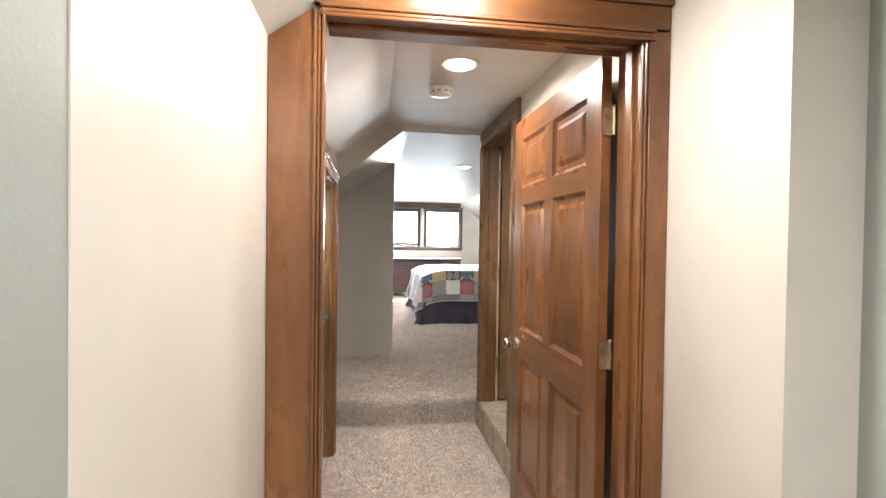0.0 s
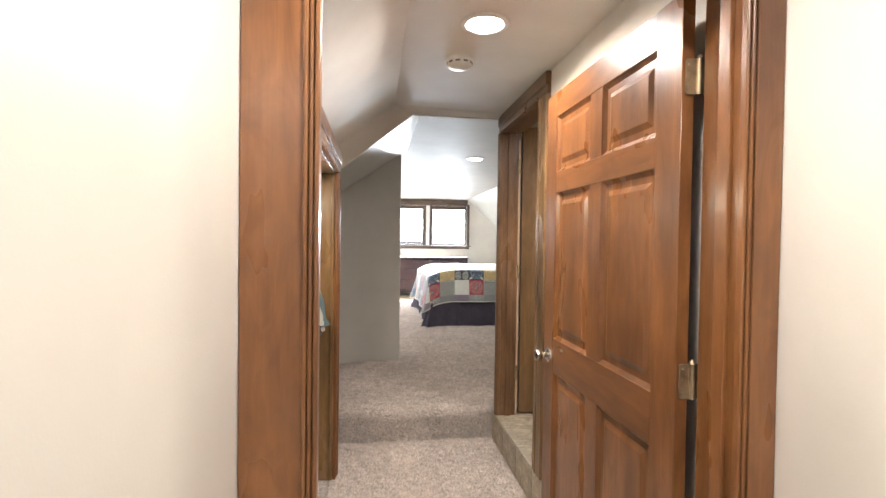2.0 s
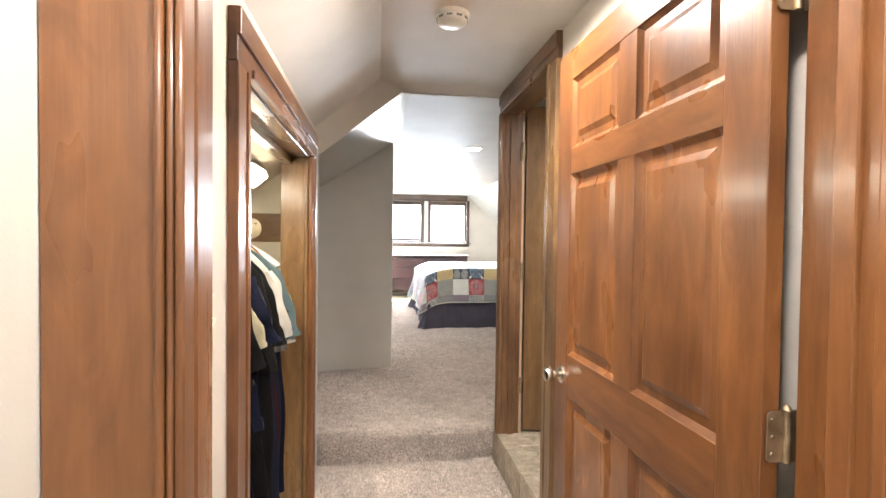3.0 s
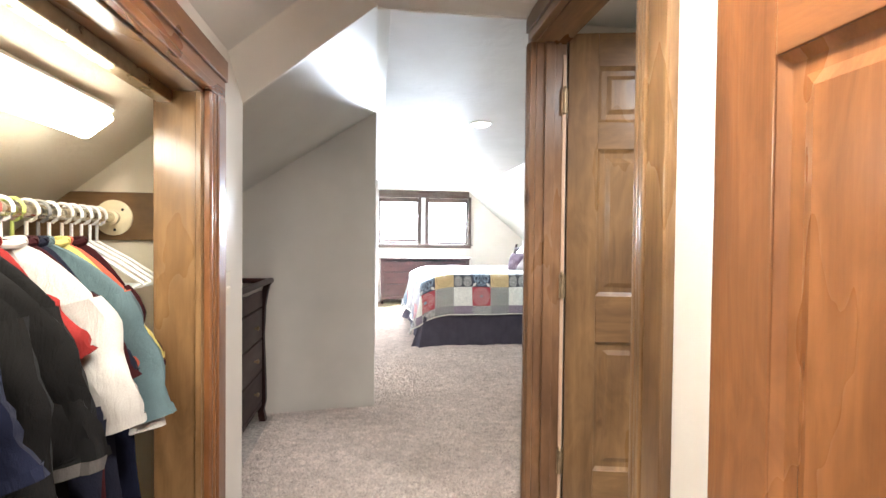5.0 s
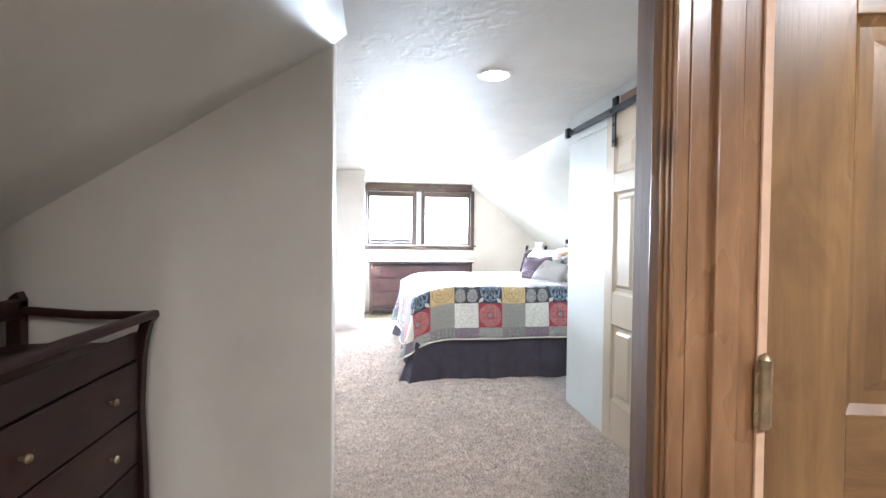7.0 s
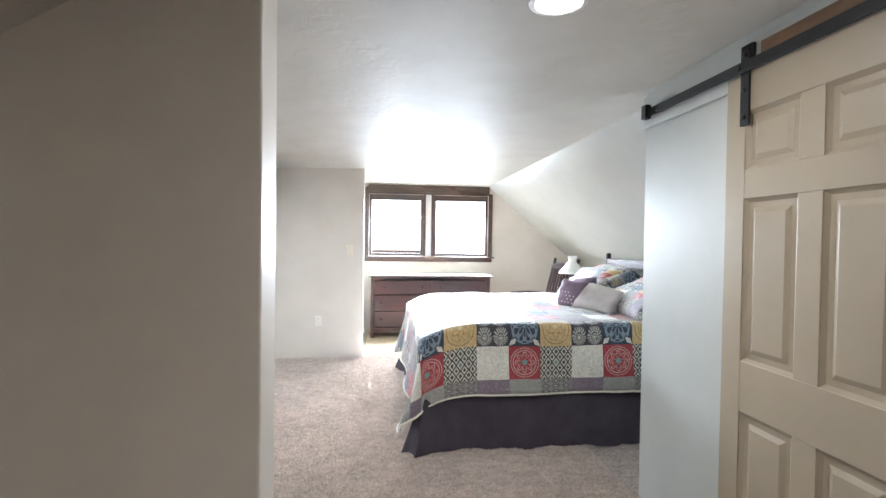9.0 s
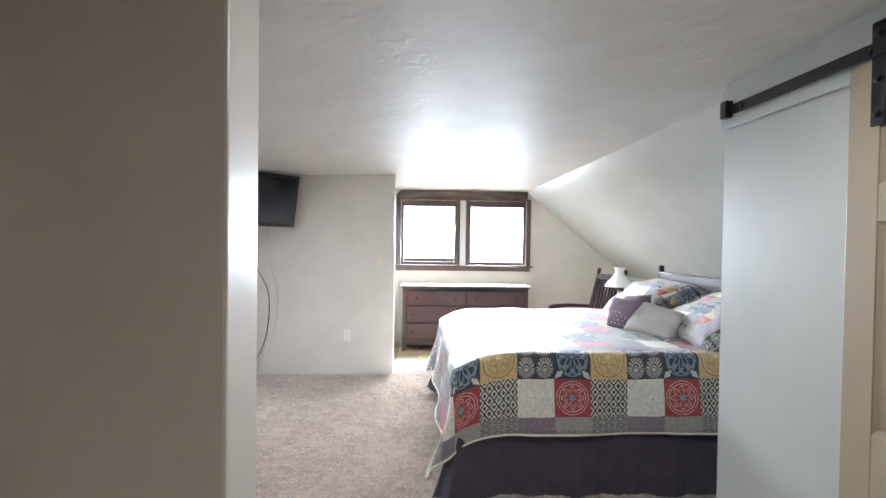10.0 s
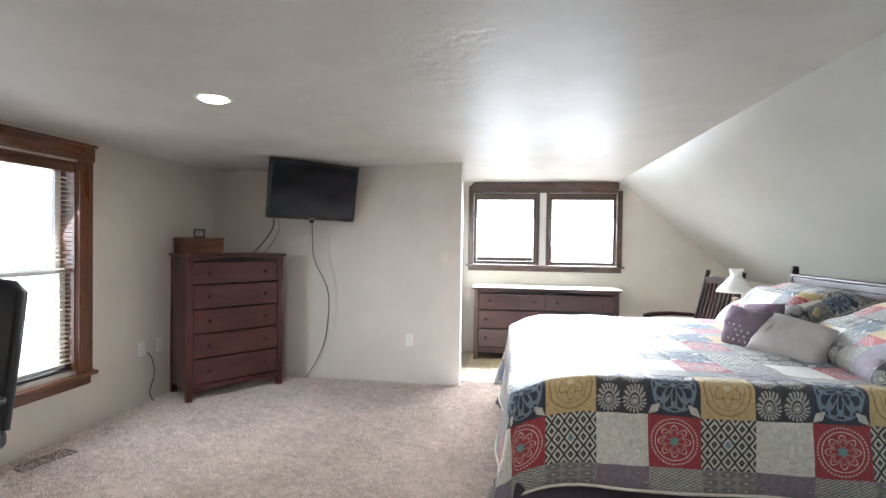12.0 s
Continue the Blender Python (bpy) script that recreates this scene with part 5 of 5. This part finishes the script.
    z -= 0.085 * max(0, 1 - max(s, 0) / 0.34) ** 2
    return Vector((x, y, max(z, UP + 0.06)))


def build_quilt():
    n = 7
    s0, s1, d1 = -2 * P, 10 * P, 1.835 + 0.40
    bm = bmesh.new()
    uvl = bm.loops.layers.uv.new("UVMap")
    S = [s0 - 0.087 + i * P / n for i in range(int(round((s1 - s0) / P)) * n + 1)]
    lines, sort = [HEM], ["hem"]
    d, r = HEM + 0.097, 0
    while d < d1 - 0.12:
        lines.append(d)
        if r % 3 == 2:
            sort.append("sash")
            d += 0.085
        else:
            sort.append(ROWS_OF[(r - r // 3) % len(ROWS_OF)])
            d += P
        r += 1
    lines.append(d1)
    D, owner = [], []
    for j, (p, q) in enumerate(zip(lines, lines[1:])):
        m = 3 if q - p < 0.1 else n
        for i in range(m):
            D.append(p + (q - p) * i / m)
            owner.append((j, i / m, (i + 1) / m))
    D.append(lines[-1])
    V = [[bm.verts.new(drape(s, d)) for d in D] for s in S]
    for i in range(len(S) - 1):
        k = i // n - 2
        u0, u1 = (i % n) / n, (i % n + 1) / n
        for j in range(len(D) - 1):
            row, v0, v1 = owner[j]
            f = bm.faces.new((V[i][j], V[i + 1][j], V[i + 1][j + 1], V[i][j + 1]))
            if sort[row] in ("hem", "sash"):
                kind = ("zigzag", "lace", "mauve")[(k + row) % 3]
            else:
                kind = sort[row][k % 3]
            if k == -2 and row < 3:
                kind = ("zigzag", "geo", "rings")[row]
            f.material_index = KINDS.index(kind)
            f.smooth = True
            for lp, q in zip(f.loops, ((u0, v0), (u1, v0), (u1, v1), (u0, v1))):
                lp[uvl].uv = q
    hem = [drape(s, HEM) for s in S]
    foot = [drape(S[0], d) for d in D]
    return bm, hem, foot


quilt = thing("quilt", "patchwork quilt of red, navy, yellow and white squares on the bed", "quilt")
qb, hem_line, foot_line = build_quilt()
qm = bpy.data.meshes.new("cover")
qb.to_mesh(qm)
qb.free()
for k in KINDS:
    qm.materials.append(QUILT[k])
qo = new("cover", qm)
qo.parent = quilt
sol = qo.modifiers.new("thickness", "SOLIDIFY")
sol.thickness, sol.offset = 0.012, -1
PIPE = cloth("ivory_piping", (0.70, 0.67, 0.58))
part("piping", bm_tube(hem_line[::2], 0.007, 6), PIPE, quilt, "ivory piping along the hem", True)
part("piping", bm_tube(foot_line[::2], 0.007, 6), PIPE, quilt, "ivory piping along the hem", True)

bed = thing("bed", "wide bed with dark headboard and grey pleated skirt", "bed")
SKIRT = cloth("charcoal_skirt", (0.075, 0.066, 0.082), 0.9, 400)


def skirt_line(t):
    """The skirt's top line round foot and both sides, with soft pleats."""
    L = [(2.75, 7.135), (0.725, 7.135), (0.725, 9.05), (2.75, 9.05)]
    seg = [math.dist(p, q) for p, q in zip(L, L[1:])]
    d = t * sum(seg)
    for (p, q), s in zip(zip(L, L[1:]), seg):
        if d <= s:
            return p[0] + (q[0] - p[0]) * d / s, p[1] + (q[1] - p[1]) * d / s, ((q[1] - p[1]) / s, -(q[0] - p[0]) / s)
        d -= s
    return L[-1][0], L[-1][1], (0, 1)


def skirt(u, v):
    x, y, nrm = skirt_line(u)
    fold = (0.014 * math.sin(u * 61) + 0.012 * math.sin(u * 143 + 1) + 0.006 * math.sin(u * 311) + 0.05) * v - 0.02
    flare = 0.075 * v * sum(math.exp(-((u - c) / 0.016) ** 2) for c in (0.3395, 0.6605)) * (1 + 0.35 * math.sin(u * 420))
    away = -1 if u < 0.5 else 1
    return (x - nrm[0] * fold - flare, y - nrm[1] * fold + away * flare, 0.60 - (0.60 - UP - 0.004) * v)


part("bed_skirt", bm_grid(420, 10, skirt), SKIRT, bed, "charcoal pleated bed skirt", True)
part("box_spring", bm_box(0.80, 2.74, 7.20, 8.99, 0.30, 0.60, 0.02), cloth("ticking", (0.5, 0.48, 0.45)), bed)
part("mattress", bm_prism([(0.80, 0.602), (2.78, 0.602), (2.78, 0.95), (1.14, 0.95), (0.97, 0.915), (0.86, 0.865), (0.80, 0.80)], "y", 7.19, 9.0, 0.02), cloth("mattress_cover", (0.6, 0.58, 0.55)), bed)
for yy in (7.22, 8.92):
    for xx in (0.86, 2.66):
        part("leg", bm_box(xx, xx + 0.05, yy, yy + 0.05, UP, 0.299, 0.004), ESPRESSO[2], bed)
for yy in (7.06, 9.02):
    part("headboard_post", bm_box(2.825, 2.875, yy, yy + 0.042, UP, 1.425, 0.014, 3), ESPRESSO[2], bed)
part("headboard_rail", bm_join(bm_box(2.825, 2.875, 7.111, 9.019, 1.30, 1.345, 0.006, 3), bm_box(2.815, 2.885, 7.111, 9.019, 1.3455, 1.365, 0.008, 3)), ESPRESSO[1], bed)
part("headboard_panel", bm_box(2.84, 2.86, 7.111, 9.019, 0.62, 1.2995), ESPRESSO[1], bed)


# pillows
def pillow(name, label, m, w, h, t, mats, uv=0.0, puff=0.55, seed=1):
    """Lies in local x-z with thickness along y."""
    n = 22
    bm = bmesh.new()
    uvl = bm.loops.layers.uv.new("UVMap")
    rnd = random.Random(seed)
    off = Vector((rnd.uniform(0, 9), rnd.uniform(0, 9), 0))
    sides = []
    for s in (-1, 1):
        g = []
        for i in range(n + 1):
            r = []
            for j in range(n + 1):
                a, b = 2 * i / n - 1, 2 * j / n - 1
                k = (max(0.0, (1 - a ** 4)) * max(0.0, (1 - b ** 4))) ** puff
                pinch = 1 - 0.07 * (1 - abs(a) ** 1.5) * abs(b) ** 3
                pinch2 = 1 - 0.07 * (1 - abs(b) ** 1.5) * abs(a) ** 3
                p = Vector((a * w / 2 * pinch2, 0, b * h / 2 * pinch))
                wr = 0.012 * noise.noise(Vector((a * 2.2, b * 2.2, s)) + off) * k
                r.append(bm.verts.new((p.x, s * (t / 2 * k + wr), p.z)))
            g.append(r)
        sides.append(g)
        for i in range(n):
            for j in range(n):
                f = bm.faces.new((g[i][j], g[i + 1][j], g[i + 1][j + 1], g[i][j + 1]))
                f.smooth = True
                if uv:
                    ci, cj = i / n * w / uv, j / n * h / uv
                    f.material_index = int(int(ci + 50) * 2 + int(cj + 50) * 3 + seed) % len(mats)
                    for lp, (di, dj) in zip(f.loops, ((0, 0), (1, 0), (1, 1), (0, 1))):
                        lp[uvl].uv = ((ci % 1) + di * w / n / uv, (cj % 1) + dj * h / n / uv)
    bmesh.ops.remove_doubles(bm, verts=bm.verts[:], dist=0.0004)
    bmesh.ops.recalc_face_normals(bm, faces=bm.faces[:])
    ob = thing(name, label, "pillow", m)
    me = bpy.data.meshes.new("cushion")
    bm.to_mesh(me)
    bm.free()
    for k in mats:
        me.materials.append(k)
    c = new("cushion", me)
    c.parent = ob
    seam = []
    for q in range(4 * n):
        e, i = divmod(q, n)
        a, b = ((2 * i / n - 1, -1), (1, 2 * i / n - 1), (1 - 2 * i / n, 1), (-1, 1 - 2 * i / n))[e]
        seam.append((a * w / 2 * (1 - 0.07 * (1 - abs(b) ** 1.5) * abs(a) ** 3), 0, b * h / 2 * (1 - 0.07 * (1 - abs(a) ** 1.5) * abs(b) ** 3)))
    part("piping", bm_tube(seam + seam[:1], 0.004, 6), mats[0] if not uv else PIPE, ob, "", True)
    return ob


SHAM = [QUILT[k] for k in ("geo", "lace", "rings", "red", "blue", "lace", "yellow", "rings", "white")]
pillow("pillow_sham", "patchwork sham leaning on the headboard", pose(2.53, 8.55, 1.13, -64, 0, -90), 0.86, 0.60, 0.25, SHAM, 0.125, 0.5, 3)
pillow("pillow_sham", "patchwork sham leaning on the headboard", pose(2.55, 7.62, 1.12, -68, 0, -92), 0.84, 0.58, 0.24, SHAM, 0.125, 0.5, 6)
pillow("euro_sham", "patchwork sham lying in front of the others", pose(2.42, 8.50, 1.10, -35, 0, -80), 0.60, 0.45, 0.20, SHAM, 0.12, 0.5, 9)
pillow("euro_sham", "dark patchwork sham lying in front of the others", pose(2.42, 7.52, 1.09, -58, 0, -98), 0.66, 0.40, 0.17, [QUILT["rings"], QUILT["mauve"], QUILT["geo"]], 0.15, 0.5, 12)
PURPLE = cloth("mauve_velvet", (0.20, 0.15, 0.19), 0.7, 300, 9.0, 0.004)
SILVER = cloth("silver_satin", (0.50, 0.47, 0.45), 0.45, 300, 9.0, 0.004)
pl = pillow("throw_pillow", "mauve throw pillow with rows of sequins", pose(2.061, 8.035, 1.09, -14, 3, -66), 0.275, 0.245, 0.14, [PURPLE], 0, 0.55, 15)
for i in range(6):
    for j in range(4):
        part("sequin", bm_lathe([(0.008, 0), (0.006, 0.004), (0.0, 0.005)], 8, pose(-0.098 + 0.038 * i + 0.019 * (j % 2), -0.070 + 0.016 * (abs(i - 2.5) / 2.5) ** 2, -0.02 - 0.028 * j + 0.03, 90)), SILVER, pl)
pillow("throw_pillow", "mauve throw pillow tucked behind", pose(2.20, 8.19, 1.11, -30, -8, -70), 0.27, 0.25, 0.13, [PURPLE], 0, 0.55, 18)
sp = pillow("throw_pillow", "silver grey satin throw pillow with pintucks", pose(2.198, 7.809, 1.065, -46, 9, -58), 0.38, 0.28, 0.17, [SILVER], 0, 0.55, 21)
for k in range(3):
    part("pintuck", bm_tube([(-0.10 + 0.05 * k + 0.02 * t, -0.083 + 0.028 * abs(t) ** 2, 0.07 * t) for t in [q / 4 - 1.0 for q in range(9)]], 0.004, 6), SILVER, sp, "", True)
TASSEL = cloth("gold_thread", (0.62, 0.50, 0.28))
for tx, ty, tz, yaw in ((2.30, 7.47, 1.075, -35), (2.50, 8.15, 1.20, -20)):
    ts = thing("tassel", "gold thread tassel lying on the pillows", "tassel", pose(tx, ty, tz, 48, 0, yaw))
    part("skirt", bm_lathe([(0.008, 0.0), (0.014, -0.02), (0.044, -0.085), (0.060, -0.115), (0.055, -0.118)], 16), TASSEL, ts, "", True)
    part("head", bm_lathe([(0.004, 0.02), (0.012, 0.012), (0.012, 0.002), (0.006, -0.003)], 14), TASSEL, ts, "", True)

# ---- bedside lamp on its table ----
nt_ = thing("nightstand", "dark wooden nightstand beside the headboard", "nightstand", pose(2.62, 9.47, UP))
part("top", bm_box(-0.22, 0.22, -0.2, 0.2, 0.60, 0.625, 0.005), CHERRY[0], nt_)
part("body", bm_box(-0.20, 0.20, -0.18, 0.18, 0.25, 0.5995, 0.004), CHERRY[2], nt_)
for lx in (-0.2, 0.16):
    for ly in (-0.18, 0.14):
        part("leg", bm_box(lx, lx + 0.04, ly, ly + 0.04, 0, 0.2495, 0.003), CHERRY[2], nt_)
drawer_front(nt_, -0.18, 0.18, 0.42, 0.58, -0.182, CHERRY, [0.0], CHERRY[2])
lamp = thing("table_lamp", "old-fashioned table lamp with a white glass shade", "lamp", pose(2.62, 9.47, UP + 0.6255))
MILK = plain("milk_glass", (0.78, 0.77, 0.72), 0.2)
part("base", bm_lathe([(0.07, 0), (0.07, 0.012), (0.03, 0.03), (0.022, 0.06), (0.06, 0.11), (0.07, 0.16), (0.045, 0.22), (0.022, 0.25), (0.024, 0.30)], 28), BRASS, lamp, "", True)
part("shade", bm_lathe([(0.150, 0.345), (0.152, 0.352), (0.120, 0.395), (0.090, 0.425), (0.075, 0.45), (0.055, 0.465), (0.043, 0.49), (0.046, 0.52), (0.060, 0.545), (0.056, 0.546)], 32), MILK, lamp, "white ruffled glass shade", True)

# ---- rocking chair by the far wall ----
rc = thing("rocking_chair", "dark slatted wooden rocking chair", "rocking chair", pose(2.42, 9.98, UP - 0.006, 0, 0, -68))
for sx in (-0.25, 0.25):
    part("rocker", bm_tube([(sx, -0.38 + 0.08 * k, 0.022 + 0.0013 * (k - 5.5) ** 2) for k in range(13)], 0.018, 8), ESPRESSO[1], rc, "", True)
    part("front_leg", bm_tube([(sx, -0.24, 0.03), (sx, -0.24, 0.40), (sx, -0.25, 0.66)], 0.019, 10), ESPRESSO[2], rc, "", True)
    part("back_post", bm_tube([(sx * 0.9, 0.20, 0.03), (sx * 0.9, 0.22, 0.42), (sx * 0.88, 0.33, 0.80), (sx * 0.86, 0.42, 1.12)], 0.021, 10), ESPRESSO[2], rc, "", True)
    part("armrest", bm_join(bm_tube([(sx * 0.95, 0.26, 0.66), (sx, 0.0, 0.68), (sx * 1.05, -0.22, 0.675), (sx * 1.05, -0.30, 0.66), (sx * 1.05, -0.32, 0.63)], [0.020, 0.022, 0.028, 0.028, 0.018], 10)), ESPRESSO[1], rc, "", True)
part("seat", bm_box(-0.26, 0.26, -0.27, 0.23, 0.40, 0.435, 0.012, 3), ESPRESSO[0], rc)
part("crest_rail", bm_prism([(-0.215, 0.99), (0.215, 0.99), (0.215, 1.045), (0.12, 1.065), (-0.12, 1.065), (-0.215, 1.045)], "y", 0.375, 0.40, 0.004), ESPRESSO[0], rc)
for k in range(8):
    xx = -0.175 + 0.05 * k
    part("slat", bm_tube([(xx, 0.215, 0.435), (xx, 0.27, 0.60), (xx, 0.33, 0.80), (xx, 0.388, 1.0)], 0.017, 8), ESPRESSO[2], rc, "", True)

# ---- desk chair near the side window ----
LEATHER = plain("black_leather", (0.014, 0.014, 0.015), 0.38, 0, 0.25)
dc = thing("office_chair", "black leather office chair facing away", "office chair", pose(-1.66, 6.58, UP, 0, 0, 15))


def back_pad(u, v):
    a, b = 2 * u - 1, v
    w = 0.245 * (1 - 0.08 * b) * a
    bow = 0.05 * (1 - a * a) * (1 - (2 * b - 1) ** 4) ** 0.5 if 0 < b < 1 else 0
    return (w, 0.20 + 0.14 * b - 0.0, 0.52 + 0.615 * b), bow


for sgn, nm in ((-1, "back_front"), (1, "back_cover")):
    def pad(u, v, sgn=sgn):
        p, bow = back_pad(u, v)
        return (p[0], p[1] + sgn * (bow + 0.02 * (1 - abs(2 * u - 1) ** 6)), p[2] + (0.02 * (1 - abs(2 * u - 1) ** 3) if v == 1 else 0))
    part(nm, bm_grid(16, 16, pad), LEATHER, dc, "", True)
part("back_edge", bm_tube([(0.245, 0.20, 0.52), (0.240, 0.27, 0.83), (0.228, 0.335, 1.105), (0.19, 0.342, 1.14), (0.1, 0.345, 1.155), (-0.1, 0.345, 1.155), (-0.19, 0.342, 1.14), (-0.228, 0.335, 1.105), (-0.240, 0.27, 0.83), (-0.245, 0.20, 0.52)], 0.022, 10), LEATHER, dc, "", True)
part("seat", bm_box(-0.26, 0.26, -0.27, 0.22, 0.44, 0.53, 0.035, 4), LEATHER, dc)
part("column", bm_tube([(0, 0, 0.10), (0, 0, 0.44)], 0.028, 12), BLACK, dc)
part("tilt_knob", bm_lathe([(0.02, 0), (0.022, 0.03), (0.015, 0.04)], 14, pose(0.19, 0.26, 0.72, 0, 90)), BLACK, dc, "", True)
for k in range(5):
    a = radians(72 * k + 20)
    lg = part("base_arm", bm_tube([(0, 0, 0.10), (0.28 * math.cos(a), 0.28 * math.sin(a), 0.075)], [0.03, 0.018], 8), BLACK, dc, "", True)
    part("caster", bm_lathe([(0.028, -0.02), (0.03, 0), (0.028, 0.02)], 14, pose(0.28 * math.cos(a), 0.28 * math.sin(a), 0.0305, 90)), BLACK, lg, "", True)
for sx in (-1, 1):
    part("armrest", bm_tube([(sx * 0.26, 0.12, 0.50), (sx * 0.30, 0.10, 0.68), (sx * 0.30, -0.16, 0.69), (sx * 0.28, -0.2, 0.66)], 0.022, 10), BLACK, dc, "", True)


# ---- floor tiles, last ----
def tile_material(name, a, b):
    m, nt, bs = material(name, 0.45)
    v = coords(nt)
    oi = nt.nodes.new("ShaderNodeObjectInfo")
    cl = noise_of(nt, v, 15.0, 5, 0.65, 1.0)
    c = ramp(nt, cl, [(0.3, a), (0.7, b)])
    nt.links.new(mixed(nt, 1.0, c, ramp(nt, oi.outputs["Random"], [(0.0, (0.80, 0.80, 0.80)), (1.0, (1.1, 1.08, 1.05))]), "MULTIPLY"), bs.inputs["Base Color"])
    bump(nt, bs, noise_of(nt, v, 40.0, 4), 0.2, 0.003)
    return m


STONE = tile_material("stone_tile", (0.20, 0.165, 0.12), (0.56, 0.49, 0.385))
VINYL = tile_material("tan_tile", (0.34, 0.27, 0.17), (0.50, 0.42, 0.29))


def tiles(parent, x0, x1, y0, y1, z, size, mat, gap=0.006):
    me = mesh_of("tile", bm_box(gap / 2, size - gap / 2, gap / 2, size - gap / 2, 0, 0.010, 0.002, 1), mat)
    nx, ny = int((x1 - x0) / size + 0.01), int((y1 - y0) / size + 0.01)
    for i in range(nx):
        for j in range(ny):
            o = new("tile", me)
            o.parent = parent
            o.location = (x0 + i * size, y0 + j * size, z)


fb = bpy.data.objects["floor_bathroom"]
tiles(fb, 0.80, 2.30, 1.64, 3.74, UP - 0.0115, 0.30, STONE)
rm = mesh_of("riser_tile", bm_box(-0.011, 0, 0.003, 0.297, 0.002, UP - 0.014, 0.002, 1), STONE)
for k in range(4):
    o = new("riser_tile", rm)
    o.parent = fb
    o.location = (0.8145, 2.54 + 0.30 * k, 0.0)
tiles(bpy.data.objects["floor_recess"], 0.245, 3.245, 9.785, 11.1, UP - 0.0115, 0.25, VINYL)


# ---- carpet pile: leaning tufts over the walked and seen floor ----
PILE, pnt, pb = material("carpet_tuft", 0.95)
geo_n = pnt.nodes.new("ShaderNodeNewGeometry")
tone = ramp(pnt, geo_n.outputs["Random Per Island"], [(0.0, (0.60, 0.52, 0.465)), (0.45, (0.71, 0.625, 0.56)), (1.0, (0.81, 0.725, 0.66))])
patchy = noise_of(pnt, coords(pnt), 2.2, 3)
clump = noise_of(pnt, coords(pnt, (16, 26, 16)), 1.0, 5, 0.7, 0.8)
tone = mixed(pnt, 1.0, tone, ramp(pnt, clump, [(0.34, (0.72, 0.71, 0.70)), (0.62, (1.13, 1.13, 1.13))]), "MULTIPLY")
pnt.links.new(mixed(pnt, 1.0, tone, ramp(pnt, patchy, [(0.3, (0.86, 0.85, 0.84)), (0.7, (1.06, 1.05, 1.05))]), "MULTIPLY"), pb.inputs["Base Color"])
pb.inputs["Sheen Weight"].default_value = 0.5


def pile(name, label, x0, x1, y0, y1, z, step, skip=(), riser=False):
    rng = np.random.default_rng(int(abs(x0 * 100) + y0 * 10))
    gx, gy = np.meshgrid(np.arange(x0, x1, step), np.arange(y0, y1, step))
    px, py = gx.ravel(), gy.ravel()
    px, py = px + rng.uniform(-0.5, 0.5, px.size) * step, py + rng.uniform(-0.5, 0.5, py.size) * step
    keep = (px > x0) & (px < x1) & (py > y0) & (py < y1)
    for a, b, c, d in skip:
        keep &= ~((px > a) & (px < b) & (py > c) & (py < d))
    px, py = px[keep], py[keep]
    n = px.size
    lean = rng.random(n) * 6.283
    amt = 0.007 * (0.4 + rng.random(n))
    h = 0.011 * (0.7 + 0.6 * rng.random(n))
    w = step * (0.40 + 0.25 * rng.random(n))
    th = rng.random(n) * np.pi
    co = np.empty((n, 2, 4, 3))
    for q in range(2):
        dx, dy = np.cos(th + q * 1.57) * w, np.sin(th + q * 1.57) * w
        lx, ly = np.cos(lean) * amt, np.sin(lean) * amt
        for i, (sgn, top, nar) in enumerate(((-1, 0, 0.8), (1, 0, 0.8), (1, 1, 0.75), (-1, 1, 0.75))):
            co[:, q, i, 0] = px + sgn * dx * nar + top * lx
            co[:, q, i, 1] = py + sgn * dy * nar + top * ly
            co[:, q, i, 2] = -0.002 + top * h
    if riser:
        out = np.empty_like(co)
        out[..., 0], out[..., 1], out[..., 2] = co[..., 0], z - co[..., 2], co[..., 1]
    else:
        out = co.copy()
        out[..., 2] += z
    me = bpy.data.meshes.new(name)
    nq = n * 2
    me.vertices.add(nq * 4)
    me.vertices.foreach_set("co", out.reshape(-1))
    me.loops.add(nq * 4)
    me.loops.foreach_set("vertex_index", np.arange(nq * 4, dtype=np.int32))
    me.polygons.add(nq)
    me.polygons.foreach_set("loop_start", np.arange(0, nq * 4, 4, dtype=np.int32))
    me.polygons.foreach_set("loop_total", np.full(nq, 4, dtype=np.int32))
    me.update(calc_edges=True)
    me.materials.append(PILE)
    return tagged(new(name, me), label, "carpet", "", "stuff")


pile("carpet_pile", "beige carpet pile of the lower hall", -0.29, 0.80, 0.6, 3.735, 0.0, 0.0085, [(0.70, 0.85, 1.3, 1.6), (-0.3, -0.13, 1.28, 1.46)])
pile("carpet_pile", "beige carpet pile on the step riser", -0.27, 0.82, 0.01, 0.185, 3.738, 0.0085, (), True)
pile("carpet_pile", "beige carpet pile between hall and bedroom", -1.55, 1.80, 3.752, 5.39, UP, 0.0095, [(-1.6, -0.46, 4.10, 5.1), (0.80, 0.95, 3.6, 3.9), (-1.6, -0.28, 3.6, 3.70), (-1.6, 0.205, 5.2, 5.4)])
pile("carpet_pile", "beige carpet pile of the bedroom", -2.26, 1.80, 5.38, 9.60, UP, 0.0105, [(0.80, 3.0, 7.2, 9.1)])
pile("carpet_pile", "beige carpet pile at the foot of the recess", 0.245, 1.5, 9.60, 9.775, UP, 0.0105)
